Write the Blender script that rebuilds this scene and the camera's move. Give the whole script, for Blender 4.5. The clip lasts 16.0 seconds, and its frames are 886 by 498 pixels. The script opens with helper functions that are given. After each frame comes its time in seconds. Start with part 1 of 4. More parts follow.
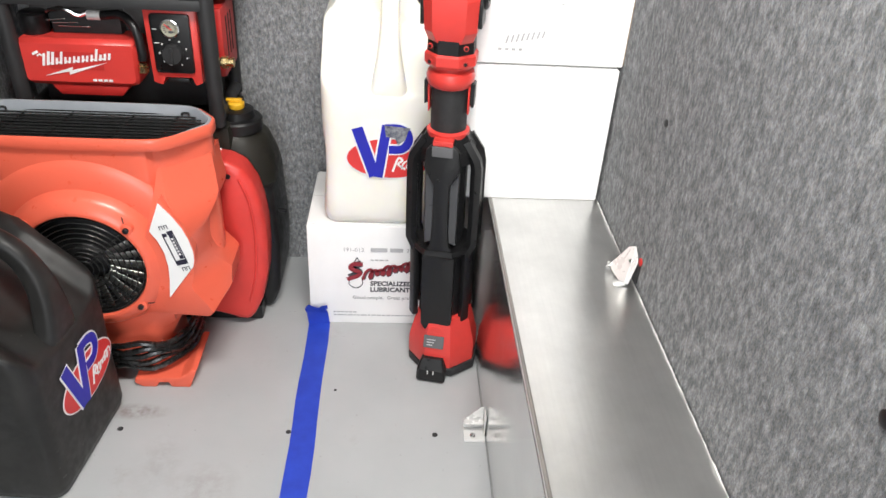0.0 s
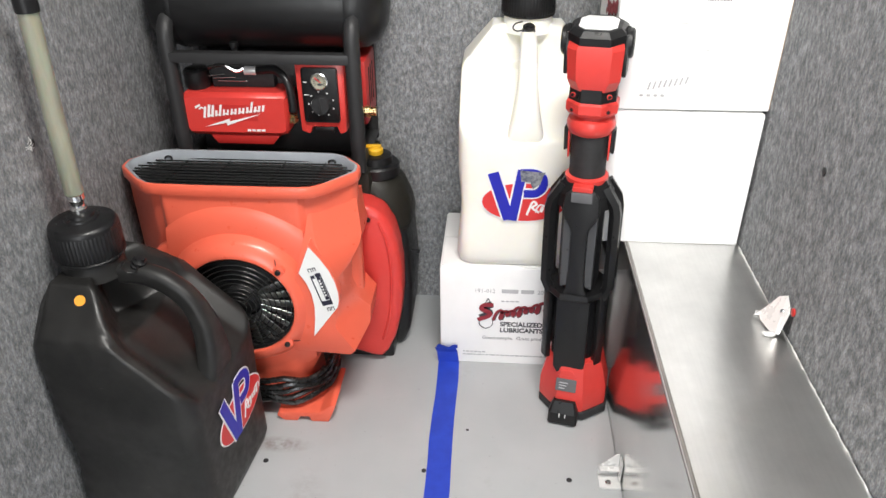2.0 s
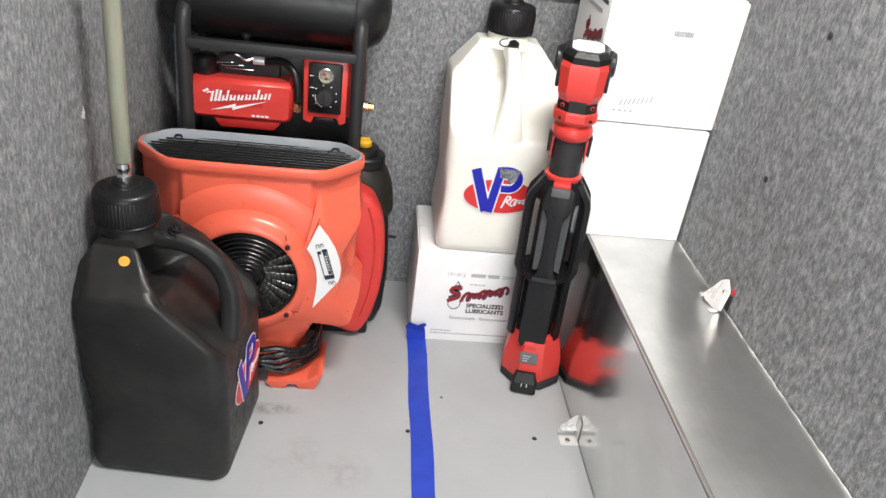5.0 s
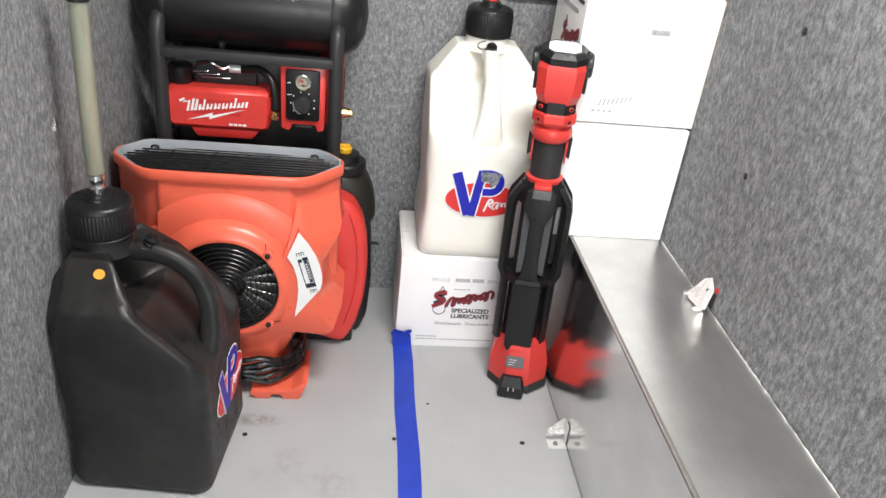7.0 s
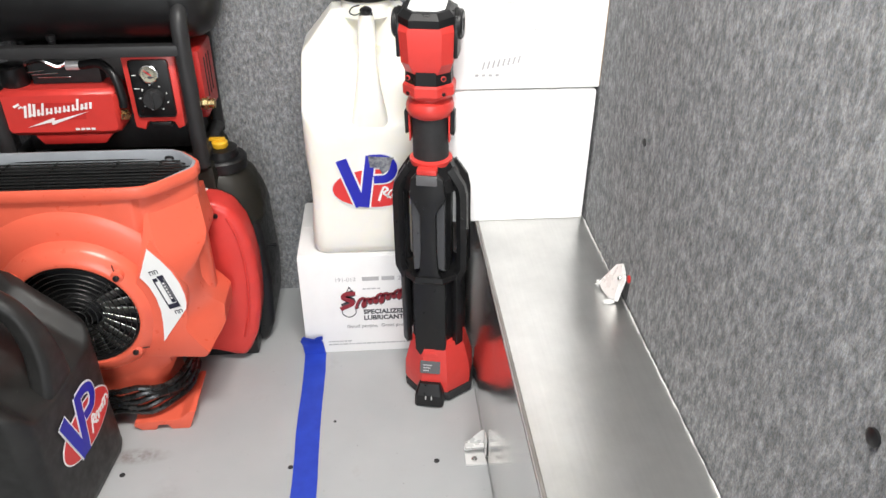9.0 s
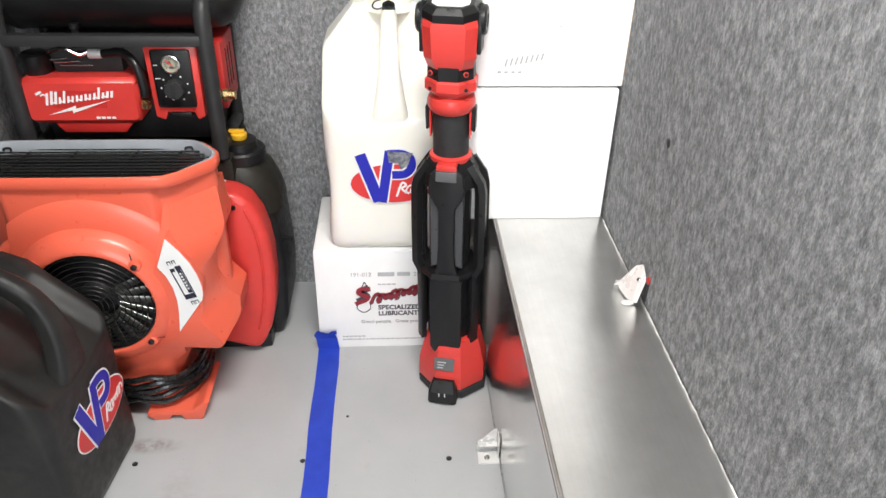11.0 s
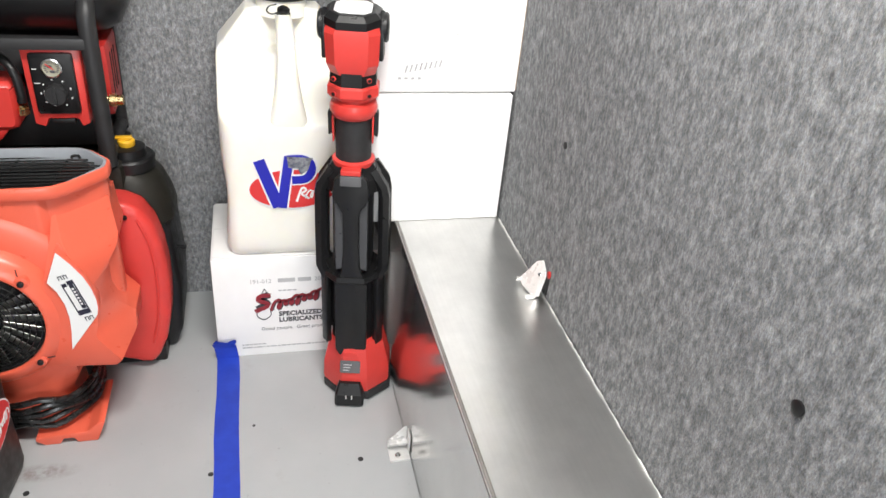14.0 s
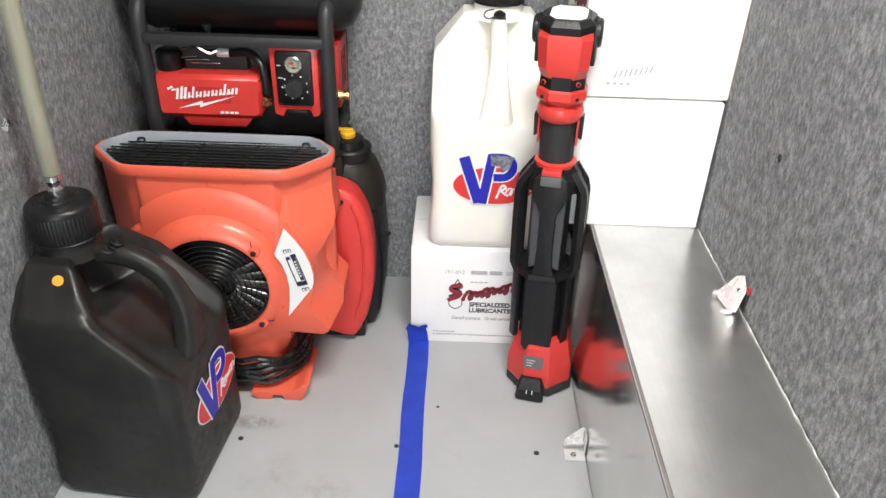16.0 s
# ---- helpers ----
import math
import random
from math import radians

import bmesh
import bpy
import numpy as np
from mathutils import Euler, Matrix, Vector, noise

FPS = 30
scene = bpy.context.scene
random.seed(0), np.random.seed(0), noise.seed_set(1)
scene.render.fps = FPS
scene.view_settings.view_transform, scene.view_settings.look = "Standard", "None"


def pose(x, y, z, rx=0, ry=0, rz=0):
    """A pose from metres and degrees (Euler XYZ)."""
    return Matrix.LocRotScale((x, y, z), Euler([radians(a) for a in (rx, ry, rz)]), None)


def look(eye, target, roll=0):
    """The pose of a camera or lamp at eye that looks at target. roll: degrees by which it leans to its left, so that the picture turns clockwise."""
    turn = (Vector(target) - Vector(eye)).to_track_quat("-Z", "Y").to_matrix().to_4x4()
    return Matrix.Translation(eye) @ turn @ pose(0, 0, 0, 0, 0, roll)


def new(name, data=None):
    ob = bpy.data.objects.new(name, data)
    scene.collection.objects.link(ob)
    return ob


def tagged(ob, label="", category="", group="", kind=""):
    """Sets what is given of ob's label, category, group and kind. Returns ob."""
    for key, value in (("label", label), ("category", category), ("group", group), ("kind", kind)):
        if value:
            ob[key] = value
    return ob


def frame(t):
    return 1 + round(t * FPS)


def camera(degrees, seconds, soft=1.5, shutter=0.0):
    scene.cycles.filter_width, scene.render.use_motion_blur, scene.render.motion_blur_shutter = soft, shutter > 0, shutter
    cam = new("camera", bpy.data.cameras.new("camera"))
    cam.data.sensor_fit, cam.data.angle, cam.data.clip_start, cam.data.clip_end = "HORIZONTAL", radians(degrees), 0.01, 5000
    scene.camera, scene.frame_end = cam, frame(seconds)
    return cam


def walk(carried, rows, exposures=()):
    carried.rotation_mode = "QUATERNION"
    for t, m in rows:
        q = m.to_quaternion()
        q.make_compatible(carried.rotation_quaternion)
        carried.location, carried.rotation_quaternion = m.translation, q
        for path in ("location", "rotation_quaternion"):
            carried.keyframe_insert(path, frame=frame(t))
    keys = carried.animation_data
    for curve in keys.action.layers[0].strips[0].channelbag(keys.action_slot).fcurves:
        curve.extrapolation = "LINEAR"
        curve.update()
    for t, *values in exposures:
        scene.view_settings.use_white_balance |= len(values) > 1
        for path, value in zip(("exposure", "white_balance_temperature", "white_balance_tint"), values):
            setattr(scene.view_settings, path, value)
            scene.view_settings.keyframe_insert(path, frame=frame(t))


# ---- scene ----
cam = camera(61.6, 16.0)
PATH = [
    (0, (-0.008, 0.046, 1.078), (0.125, 1.722, -0.005), 3.8),
    (0.5, (-0.006, 0.038, 1.075), (0.081, 1.694, -0.042), 3.1),
    (1, (-0.011, 0.036, 1.075), (0.065, 1.692, -0.044), 1.9),
    (1.5, (-0.022, 0.041, 1.078), (0.038, 1.701, -0.036), 2.1),
    (2, (-0.085, 0.043, 1.111), (-0.212, 1.756, 0.086), -0.3),
    (2.5, (-0.186, 0.012, 1.116), (-0.367, 1.718, 0.088), -0.3),
    (3, (-0.279, -0.059, 1.126), (-0.372, 1.636, 0.068), 1.7),
    (3.5, (-0.312, -0.121, 1.134), (-0.182, 1.581, 0.091), 6.4),
    (4, (-0.323, -0.138, 1.139), (-0.104, 1.571, 0.123), 7.9),
    (6.5, (-0.332, -0.142, 1.143), (-0.112, 1.595, 0.177), 7.7),
    (7, (-0.307, -0.133, 1.138), (-0.068, 1.6, 0.17), 6.7),
    (7.5, (-0.216, -0.089, 1.126), (0.081, 1.613, 0.119), 4.6),
    (8, (-0.091, -0.018, 1.101), (0.224, 1.669, 0.074), 4.7),
    (8.5, (-0.004, 0.034, 1.094), (0.239, 1.71, 0.03), 2.8),
    (9, (0.001, 0.054, 1.109), (0.149, 1.743, 0.05), 0.5),
    (11.5, (-0.023, 0.059, 1.101), (0.078, 1.747, 0.033), 2.1),
    (12, (-0.054, 0.057, 1.1), (0.05, 1.735, 0.017), 4.6),
    (12.5, (-0.154, 0.048, 1.127), (-0.001, 1.741, 0.074), 2.7),
    (13, (-0.222, 0.034, 1.12), (0.106, 1.711, 0.08), 4.4),
    (13.5, (-0.161, 0.025, 1.119), (0.308, 1.666, 0.078), 4.9),
    (14, (-0.082, 0.043, 1.117), (0.385, 1.684, 0.074), 5.5),
    (14.5, (-0.028, 0.057, 1.111), (0.257, 1.743, 0.074), 4.8),
    (15, (-0.004, 0.051, 1.101), (0.158, 1.746, 0.052), 3.1),
    (15.5, (-0.04, 0.053, 1.094), (-0.059, 1.733, 0.009), 2.0),
    (16, (-0.111, 0.006, 1.127), (-0.124, 1.702, 0.067), 1.8),
]
walk(cam, [(t, look(eye, target, roll)) for t, eye, target, roll in PATH])

# ---- world, lights, exposure ----
world = bpy.data.worlds.new("world")
scene.world = world
world.use_nodes = True
sky = world.node_tree.nodes.new("ShaderNodeTexSky")
sky.sky_type, sky.sun_disc, sky.sun_elevation, sky.sun_rotation = "NISHITA", False, radians(50), radians(200)
world.node_tree.links.new(sky.outputs[0], world.node_tree.nodes["Background"].inputs[0])
world.node_tree.nodes["Background"].inputs[1].default_value = 0.08


def area(name, m, w, h, watts, colour):
    lamp = bpy.data.lights.new(name, "AREA")
    lamp.shape, lamp.size, lamp.size_y, lamp.energy, lamp.color = "RECTANGLE", w, h, watts, colour
    ob = new(name, lamp)
    ob.matrix_world = m
    return ob


area("ceiling_lamp_light", look((0.02, 0.50, 1.86), (0.02, 0.56, 0)), 0.6, 0.25, 17.5, (1.0, 0.97, 0.925))
# frontal fill added in place of sky light through an assumed, unseen doorway
area("door_fill_light", look((-0.2, -2.3, 1.15), (-0.3, 1.0, 0.5)), 1.1, 1.5, 22, (0.97, 0.985, 1.0))
scene.view_settings.exposure = 1.05


# ---- materials ----
class Mat:
    """A node material under construction."""

    def __init__(self, name, base=(0.5, 0.5, 0.5), rough=0.5, metal=0.0, spec=0.5):
        self.m = bpy.data.materials.new(name)
        self.m.use_nodes = True
        self.t = self.m.node_tree
        self.b = self.t.nodes["Principled BSDF"]
        self.b.inputs["Base Color"].default_value = (*base, 1)
        self.b.inputs["Roughness"].default_value = rough
        self.b.inputs["Metallic"].default_value = metal
        self.b.inputs["Specular IOR Level"].default_value = spec
        self.co = self.t.nodes.new("ShaderNodeTexCoord").outputs["Object"]

    def link(self, a, b):
        self.t.links.new(a, b)

    def scaled(self, sx, sy, sz):
        n = self.t.nodes.new("ShaderNodeMapping")
        n.inputs["Scale"].default_value = (sx, sy, sz)
        self.link(self.co, n.inputs[0])
        return n.outputs[0]

    def noise(self, scale, detail=4, vec=None, rough=0.55, distort=0.0):
        n = self.t.nodes.new("ShaderNodeTexNoise")
        n.inputs["Scale"].default_value = scale
        n.inputs["Detail"].default_value = detail
        n.inputs["Roughness"].default_value = rough
        n.inputs["Distortion"].default_value = distort
        self.link(vec if vec is not None else self.co, n.inputs["Vector"])
        return n.outputs["Fac"]

    def ramp(self, fac, *stops):
        n = self.t.nodes.new("ShaderNodeValToRGB")
        e = n.color_ramp.elements
        while len(e) < len(stops):
            e.new(0.5)
        for k, (p, c) in enumerate(stops):
            e[k].position = p
            e[k].color = (*c, 1) if isinstance(c, tuple) else (c, c, c, 1)
        self.link(fac, n.inputs[0])
        return n.outputs[0]

    def mix(self, fac, a, b, kind="MIX"):
        n = self.t.nodes.new("ShaderNodeMix")
        n.data_type, n.blend_type = "RGBA", kind
        for sock, v in ((n.inputs[0], fac), (n.inputs[6], a), (n.inputs[7], b)):
            if isinstance(v, (int, float)):
                sock.default_value = v
            elif isinstance(v, tuple):
                sock.default_value = (*v, 1)
            else:
                self.link(v, sock)
        return n.outputs[2]

    def base(self, out):
        self.link(out, self.b.inputs["Base Color"])
        return self

    def rough(self, out):
        self.link(out, self.b.inputs["Roughness"])
        return self

    def bump(self, out, strength=0.2, distance=0.002):
        n = self.t.nodes.new("ShaderNodeBump")
        n.inputs["Strength"].default_value = strength
        n.inputs["Distance"].default_value = distance
        self.link(out, n.inputs["Height"])
        self.link(n.outputs[0], self.b.inputs["Normal"])
        return self


def plastic(name, c, rough=0.45, grain=0.12, spec=0.5, var=0.12, bump=0.15):
    """Moulded plastic: faint blotches, scuffs in the gloss, pebbled grain."""
    k = Mat(name, c, rough, 0, spec)
    lo = tuple(v * (1 - var) for v in c)
    hi = tuple(min(1, v * (1 + var)) for v in c)
    k.base(k.ramp(k.noise(14, 5), (0.3, lo), (0.7, hi)))
    k.rough(k.ramp(k.noise(60, 5), (0.3, max(0.05, rough - grain)), (0.7, min(1, rough + grain))))
    k.bump(k.noise(900, 2), bump, 0.0006)
    return k.m


def carpet(name, sx, sy, sz):
    """Grey needle-felt lining with fibres drawn out along one direction."""
    k = Mat(name, (0.2, 0.2, 0.2), 0.95, 0, 0.1)
    v = k.scaled(sx, sy, sz)
    fib = k.noise(1.0, 7, v, 0.72, 0.15)
    c1 = k.ramp(fib, (0.29, (0.094, 0.098, 0.103)), (0.44, (0.168, 0.172, 0.178)), (0.56, (0.250, 0.254, 0.260)), (0.73, (0.372, 0.378, 0.380)))
    big = k.ramp(k.noise(44, 6, None, 0.6), (0.32, 0.82), (0.68, 1.16))
    c2 = k.mix(1.0, c1, big, "MULTIPLY")
    fine = k.ramp(k.noise(1.0, 4, k.scaled(560, 560, 250), 0.65), (0.30, 0.66), (0.70, 1.36))
    c3 = k.mix(1.0, c2, fine, "MULTIPLY")
    tint = k.ramp(k.noise(210, 3, None, 0.7), (0.34, (0.965, 1.00, 1.045)), (0.50, (1.0, 1.0, 1.0)), (0.66, (1.045, 1.005, 0.955)))
    k.base(k.mix(1.0, c3, tint, "MULTIPLY"))
    k.bump(k.mix(0.5, fib, fine), 0.45, 0.003)
    return k.m


CARPET_R = carpet("carpet_side", 150, 140, 66)
CARPET_B = carpet("carpet_back", 140, 150, 66)


def floor_paint():
    k = Mat("floor_paint", (0.5, 0.5, 0.5), 0.42)
    c = k.ramp(k.noise(3.5, 6), (0.3, (0.345, 0.36, 0.365)), (0.7, (0.405, 0.415, 0.42)))
    dirt = k.ramp(k.noise(9, 8, None, 0.7), (0.60, 0.0), (0.75, 0.5))
    c = k.mix(dirt, c, (0.30, 0.29, 0.275))
    specks = k.ramp(k.noise(170, 2), (0.73, 0.0), (0.76, 0.8))
    c = k.mix(specks, c, (0.16, 0.15, 0.14))
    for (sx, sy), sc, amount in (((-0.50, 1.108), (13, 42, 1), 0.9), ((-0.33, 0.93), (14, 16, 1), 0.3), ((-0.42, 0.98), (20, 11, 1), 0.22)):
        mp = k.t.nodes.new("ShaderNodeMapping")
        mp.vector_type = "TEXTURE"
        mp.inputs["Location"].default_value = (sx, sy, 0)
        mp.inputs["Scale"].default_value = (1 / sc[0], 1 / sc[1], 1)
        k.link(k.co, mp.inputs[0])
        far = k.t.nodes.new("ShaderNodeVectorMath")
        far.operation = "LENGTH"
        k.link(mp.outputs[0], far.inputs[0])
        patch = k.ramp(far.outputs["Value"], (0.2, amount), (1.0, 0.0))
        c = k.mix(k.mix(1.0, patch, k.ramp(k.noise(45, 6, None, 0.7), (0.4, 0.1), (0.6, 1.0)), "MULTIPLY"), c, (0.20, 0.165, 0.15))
    k.base(c)
    k.rough(k.ramp(k.noise(12, 6), (0.3, 0.36), (0.7, 0.55)))
    k.bump(k.noise(260, 3), 0.12, 0.001)
    return k.m


def aluminium(name, stretch, rough=0.3):
    """Mill-finish sheet: fine rolling lines, hazy patches."""
    k = Mat(name, (0.6, 0.6, 0.6), rough, 1.0)
    lines = k.noise(1.0, 4, k.scaled(*stretch), 0.6)
    c = k.ramp(lines, (0.3, (0.775, 0.77, 0.755)), (0.7, (0.81, 0.805, 0.79)))
    smear = k.ramp(k.noise(8, 6, None, 0.65), (0.35, 0.85), (0.7, 1.0))
    k.base(k.mix(1.0, c, smear, "MULTIPLY"))
    k.rough(k.mix(0.5, k.ramp(lines, (0.3, rough - 0.02), (0.7, rough + 0.02)), k.ramp(k.noise(6, 5), (0.3, rough - 0.06), (0.7, rough + 0.1))))
    k.bump(lines, 0.015, 0.0004)
    return k.m


def cardboard(name, c):
    k = Mat(name, c, 0.75, 0, 0.3)
    lo = tuple(v * 0.93 for v in c)
    k.base(k.ramp(k.noise(7, 7, None, 0.6), (0.3, lo), (0.6, c)))
    k.bump(k.noise(1.0, 4, k.scaled(30, 30, 160)), 0.12, 0.0012)
    return k.m


FLOOR = floor_paint()
ALU_TOP = aluminium("bench_sheet", (220, 5, 220), 0.33)
ALU_FRONT = aluminium("bench_front_sheet", (220, 5, 220), 0.16)
ZINC = aluminium("bright_zinc", (90, 90, 90), 0.28)
ZINC.node_tree.nodes["Principled BSDF"].inputs["Metallic"].default_value = 0.25
# aluminium edge with the dark brownish reflection of the floor in its base colour
LIP = plastic("edge_dark_reflection", (0.33, 0.31, 0.29), 0.38, 0.1, 0.5, 0.2)
LIP.node_tree.nodes["Principled BSDF"].inputs["Metallic"].default_value = 0.8
CHROME = aluminium("polished_metal", (60, 60, 60), 0.12)
CARD_WHITE = cardboard("white_cardboard", (0.85, 0.85, 0.845))
CARD_BROWN = cardboard("brown_cardboard", (0.34, 0.22, 0.13))
ORANGE = plastic("orange_plastic", (0.74, 0.124, 0.070), 0.31, 0.04, 0.5, 0.025, 0.05)
RED = plastic("red_plastic", (0.60, 0.044, 0.036), 0.36, 0.08, 0.5, 0.08)
RED_DARK = plastic("dark_red_plastic", (0.48, 0.026, 0.022), 0.40, 0.08)
BLACK = plastic("black_plastic", (0.0078, 0.0078, 0.0084), 0.38, 0.12, 0.38)
BLACK_MATT = plastic("black_rubber", (0.016, 0.016, 0.017), 0.65, 0.1)


def scuffed_black():
    """Black polyethylene, dusty in patches and crossed by a few pale scratches."""
    k = Mat("black_polyethylene", (0.009, 0.009, 0.009), 0.43, 0, 0.45)
    dust = k.ramp(k.noise(9, 6, None, 0.62), (0.42, (0.0090, 0.0088, 0.0085)), (0.66, (0.0190, 0.0182, 0.0172)))
    scratch = k.ramp(k.noise(1.0, 2, k.scaled(38, 30, 150)), (0.715, (0, 0, 0)), (0.755, (0.085, 0.082, 0.076)))
    patch = k.ramp(k.noise(11, 2), (0.50, (0, 0, 0)), (0.60, (1, 1, 1)))
    k.base(k.mix(1.0, dust, k.mix(1.0, scratch, patch, "MULTIPLY"), "ADD"))
    k.rough(k.ramp(k.noise(45, 6), (0.3, 0.36), (0.7, 0.58)))
    k.bump(k.noise(700, 2), 0.12, 0.0006)
    return k.m


JUG_BLACK = scuffed_black()
GREY_STEEL = plastic("black_powder_coat", (0.024, 0.024, 0.025), 0.45, 0.08, 0.4)
ENAMEL = plastic("black_enamel", (0.008, 0.008, 0.0085), 0.36, 0.08, 0.42)
TANK_GREY = plastic("dark_grey_plastic", (0.0150, 0.0140, 0.0108), 0.48, 0.1, 0.3, 0.35)
GREY_RIM = plastic("grey_plastic", (0.27, 0.29, 0.315), 0.5, 0.08)
LIGHT_GREY = plastic("light_grey_plastic", (0.42, 0.43, 0.44), 0.5, 0.08)
YELLOW = plastic("yellow_plastic", (0.75, 0.42, 0.02), 0.4)
CORD = plastic("black_cord_rubber", (0.006, 0.006, 0.006), 0.26, 0.1)
LABEL_WHITE = plastic("white_label", (0.78, 0.78, 0.77), 0.4, 0.05, 0.5, 0.03, 0.03)
LABEL_RED = plastic("red_print", (0.62, 0.03, 0.03), 0.4, 0.05, 0.5, 0.04, 0.03)
LABEL_BLUE = plastic("blue_print", (0.008, 0.011, 0.36), 0.4, 0.05, 0.5, 0.04, 0.03)
PRINT_DARK = plastic("dark_print", (0.05, 0.05, 0.06), 0.6)
STRIP_GREY = plastic("satin_grey_strip", (0.050, 0.051, 0.054), 0.35)
PRINT_INK = plastic("blue_black_print", (0.012, 0.012, 0.030), 0.6)
PRINT_GREY = plastic("grey_print", (0.42, 0.42, 0.43), 0.7)
PRINT_MID = plastic("mid_grey_print", (0.2, 0.2, 0.21), 0.7)
PRINT_MAROON = plastic("maroon_print", (0.26, 0.018, 0.03), 0.6)
PLATE_GREY = plastic("grey_plate", (0.10, 0.10, 0.105), 0.5)
DOT_ORANGE = plastic("orange_sticker", (0.85, 0.34, 0.04), 0.6)
TAPE_BLUE = Mat("blue_masking_tape", (0.012, 0.045, 0.42), 0.55)
TAPE_BLUE.base(TAPE_BLUE.ramp(TAPE_BLUE.noise(25, 5), (0.3, (0.010, 0.036, 0.36)), (0.7, (0.016, 0.055, 0.47)))).bump(TAPE_BLUE.noise(1.0, 3, TAPE_BLUE.scaled(500, 60, 60)), 0.2, 0.0008)
TAPE_BLUE = TAPE_BLUE.m
CAULK = plastic("white_caulk", (0.72, 0.72, 0.70), 0.55)
BRASS = Mat("brass", (0.74, 0.56, 0.28), 0.24, 1.0)
BRASS.rough(BRASS.ramp(BRASS.noise(80, 4), (0.3, 0.16), (0.7, 0.36)))
BRASS = BRASS.m
PAINT_WHITE = plastic("white_paint", (0.75, 0.75, 0.73), 0.5)


def jug_white():
    k = Mat("natural_polyethylene", (0.8, 0.79, 0.73), 0.38, 0, 0.5)
    k.base(k.ramp(k.noise(6, 5), (0.3, (0.79, 0.775, 0.71)), (0.7, (0.85, 0.84, 0.79))))
    k.b.inputs["Subsurface Weight"].default_value = 0.55
    k.b.inputs["Subsurface Radius"].default_value = (0.02, 0.018, 0.012)
    k.rough(k.ramp(k.noise(40, 5), (0.3, 0.32), (0.7, 0.48)))
    k.bump(k.noise(14, 3), 0.12, 0.004)
    return k.m


JUG_WHITE = jug_white()


def peeled():
    """Print worn down to a streaky grey."""
    k = Mat("peeled_print_grey", (0.2, 0.2, 0.22), 0.5)
    k.base(k.ramp(k.noise(70, 5, None, 0.7), (0.40, (0.06, 0.065, 0.10)), (0.60, (0.26, 0.27, 0.28))))
    return k.m


PEELED = peeled()


def clear_hose():
    k = Mat("cloudy_vinyl", (0.62, 0.62, 0.50), 0.3, 0, 0.5)
    k.base(k.ramp(k.noise(1.0, 4, k.scaled(60, 60, 9)), (0.3, (0.24, 0.25, 0.19)), (0.7, (0.36, 0.37, 0.29))))
    k.b.inputs["Transmission Weight"].default_value = 0.25
    k.b.inputs["Subsurface Weight"].default_value = 0.3
    return k.m


HOSE = clear_hose()


def glowing(name, c, power):
    k = Mat(name, c, 0.4)
    k.b.inputs["Emission Color"].default_value = (*c, 1)
    k.b.inputs["Emission Strength"].default_value = power
    return k.m


GUARD = plastic("black_guard_enamel", (0.012, 0.012, 0.012), 0.22, 0.06, 0.5)
BLADE = aluminium("dark_bare_blade", (90, 90, 90), 0.34)
LAMP_FACE = glowing("lamp_diffuser", (1.0, 0.98, 0.95), 4.0)
LENS = plastic("frosted_lens", (0.8, 0.8, 0.8), 0.25, 0.05)


# ---- mesh tools ----
def finish(name, bm, mat, parent=None, label="", angle=38, smooth=True):
    bmesh.ops.recalc_face_normals(bm, faces=bm.faces)
    me = bpy.data.meshes.new(name)
    bm.to_mesh(me)
    bm.free()
    me.materials.append(mat)
    if smooth:
        for p in me.polygons:
            p.use_smooth = True
        me.set_sharp_from_angle(angle=radians(angle))
    ob = new(name, me)
    ob.parent = parent
    if label:
        ob["label"] = label
    return ob


def part(name, bm, mat, parent, label="", angle=38):
    return finish(name, bm, mat, parent, label, angle)


def thing(name, m, label, category, group=""):
    ob = new(name)
    ob.empty_display_size = 0.02
    ob.matrix_world = m
    return tagged(ob, label, category, group)


def bx(x0, x1, y0, y1, z0, z1, bevel=0.0, seg=2, bm=None, m=None):
    """A box between bounds, with rounded edges."""
    one = bmesh.new()
    bmesh.ops.create_cube(one, size=1)
    for v in one.verts:
        v.co = Vector(((x0 + x1) / 2 + v.co.x * (x1 - x0), (y0 + y1) / 2 + v.co.y * (y1 - y0), (z0 + z1) / 2 + v.co.z * (z1 - z0)))
    if bevel:
        bmesh.ops.bevel(one, geom=one.edges[:], offset=bevel, segments=seg, profile=0.6, affect="EDGES")
    return join(bm, one, m)


def join(bm, one, m=None):
    if m is not None:
        bmesh.ops.transform(one, matrix=m, verts=one.verts)
    if bm is None:
        return one
    me = bpy.data.meshes.new("tmp")
    one.to_mesh(me)
    one.free()
    bm.from_mesh(me)
    bpy.data.meshes.remove(me)
    return bm


def prism(pts, a, b, axis="y", bevel=0.0, seg=2, bm=None, m=None):
    """A polygon given in the plane across the axis, drawn out from a to b."""
    one = bmesh.new()

    def at(p, q):
        return {"y": (p[0], q, p[1]), "x": (q, p[0], p[1]), "z": (p[0], p[1], q)}[axis]
    lo = [one.verts.new(at(p, a)) for p in pts]
    hi = [one.verts.new(at(p, b)) for p in pts]
    n = len(pts)
    one.faces.new(lo)
    one.faces.new(hi)
    for k in range(n):
        one.faces.new((lo[k], lo[(k + 1) % n], hi[(k + 1) % n], hi[k]))
    bmesh.ops.recalc_face_normals(one, faces=one.faces)
    if bevel:
        bmesh.ops.bevel(one, geom=one.edges[:], offset=bevel, segments=seg, profile=0.6, affect="EDGES")
    return join(bm, one, m)


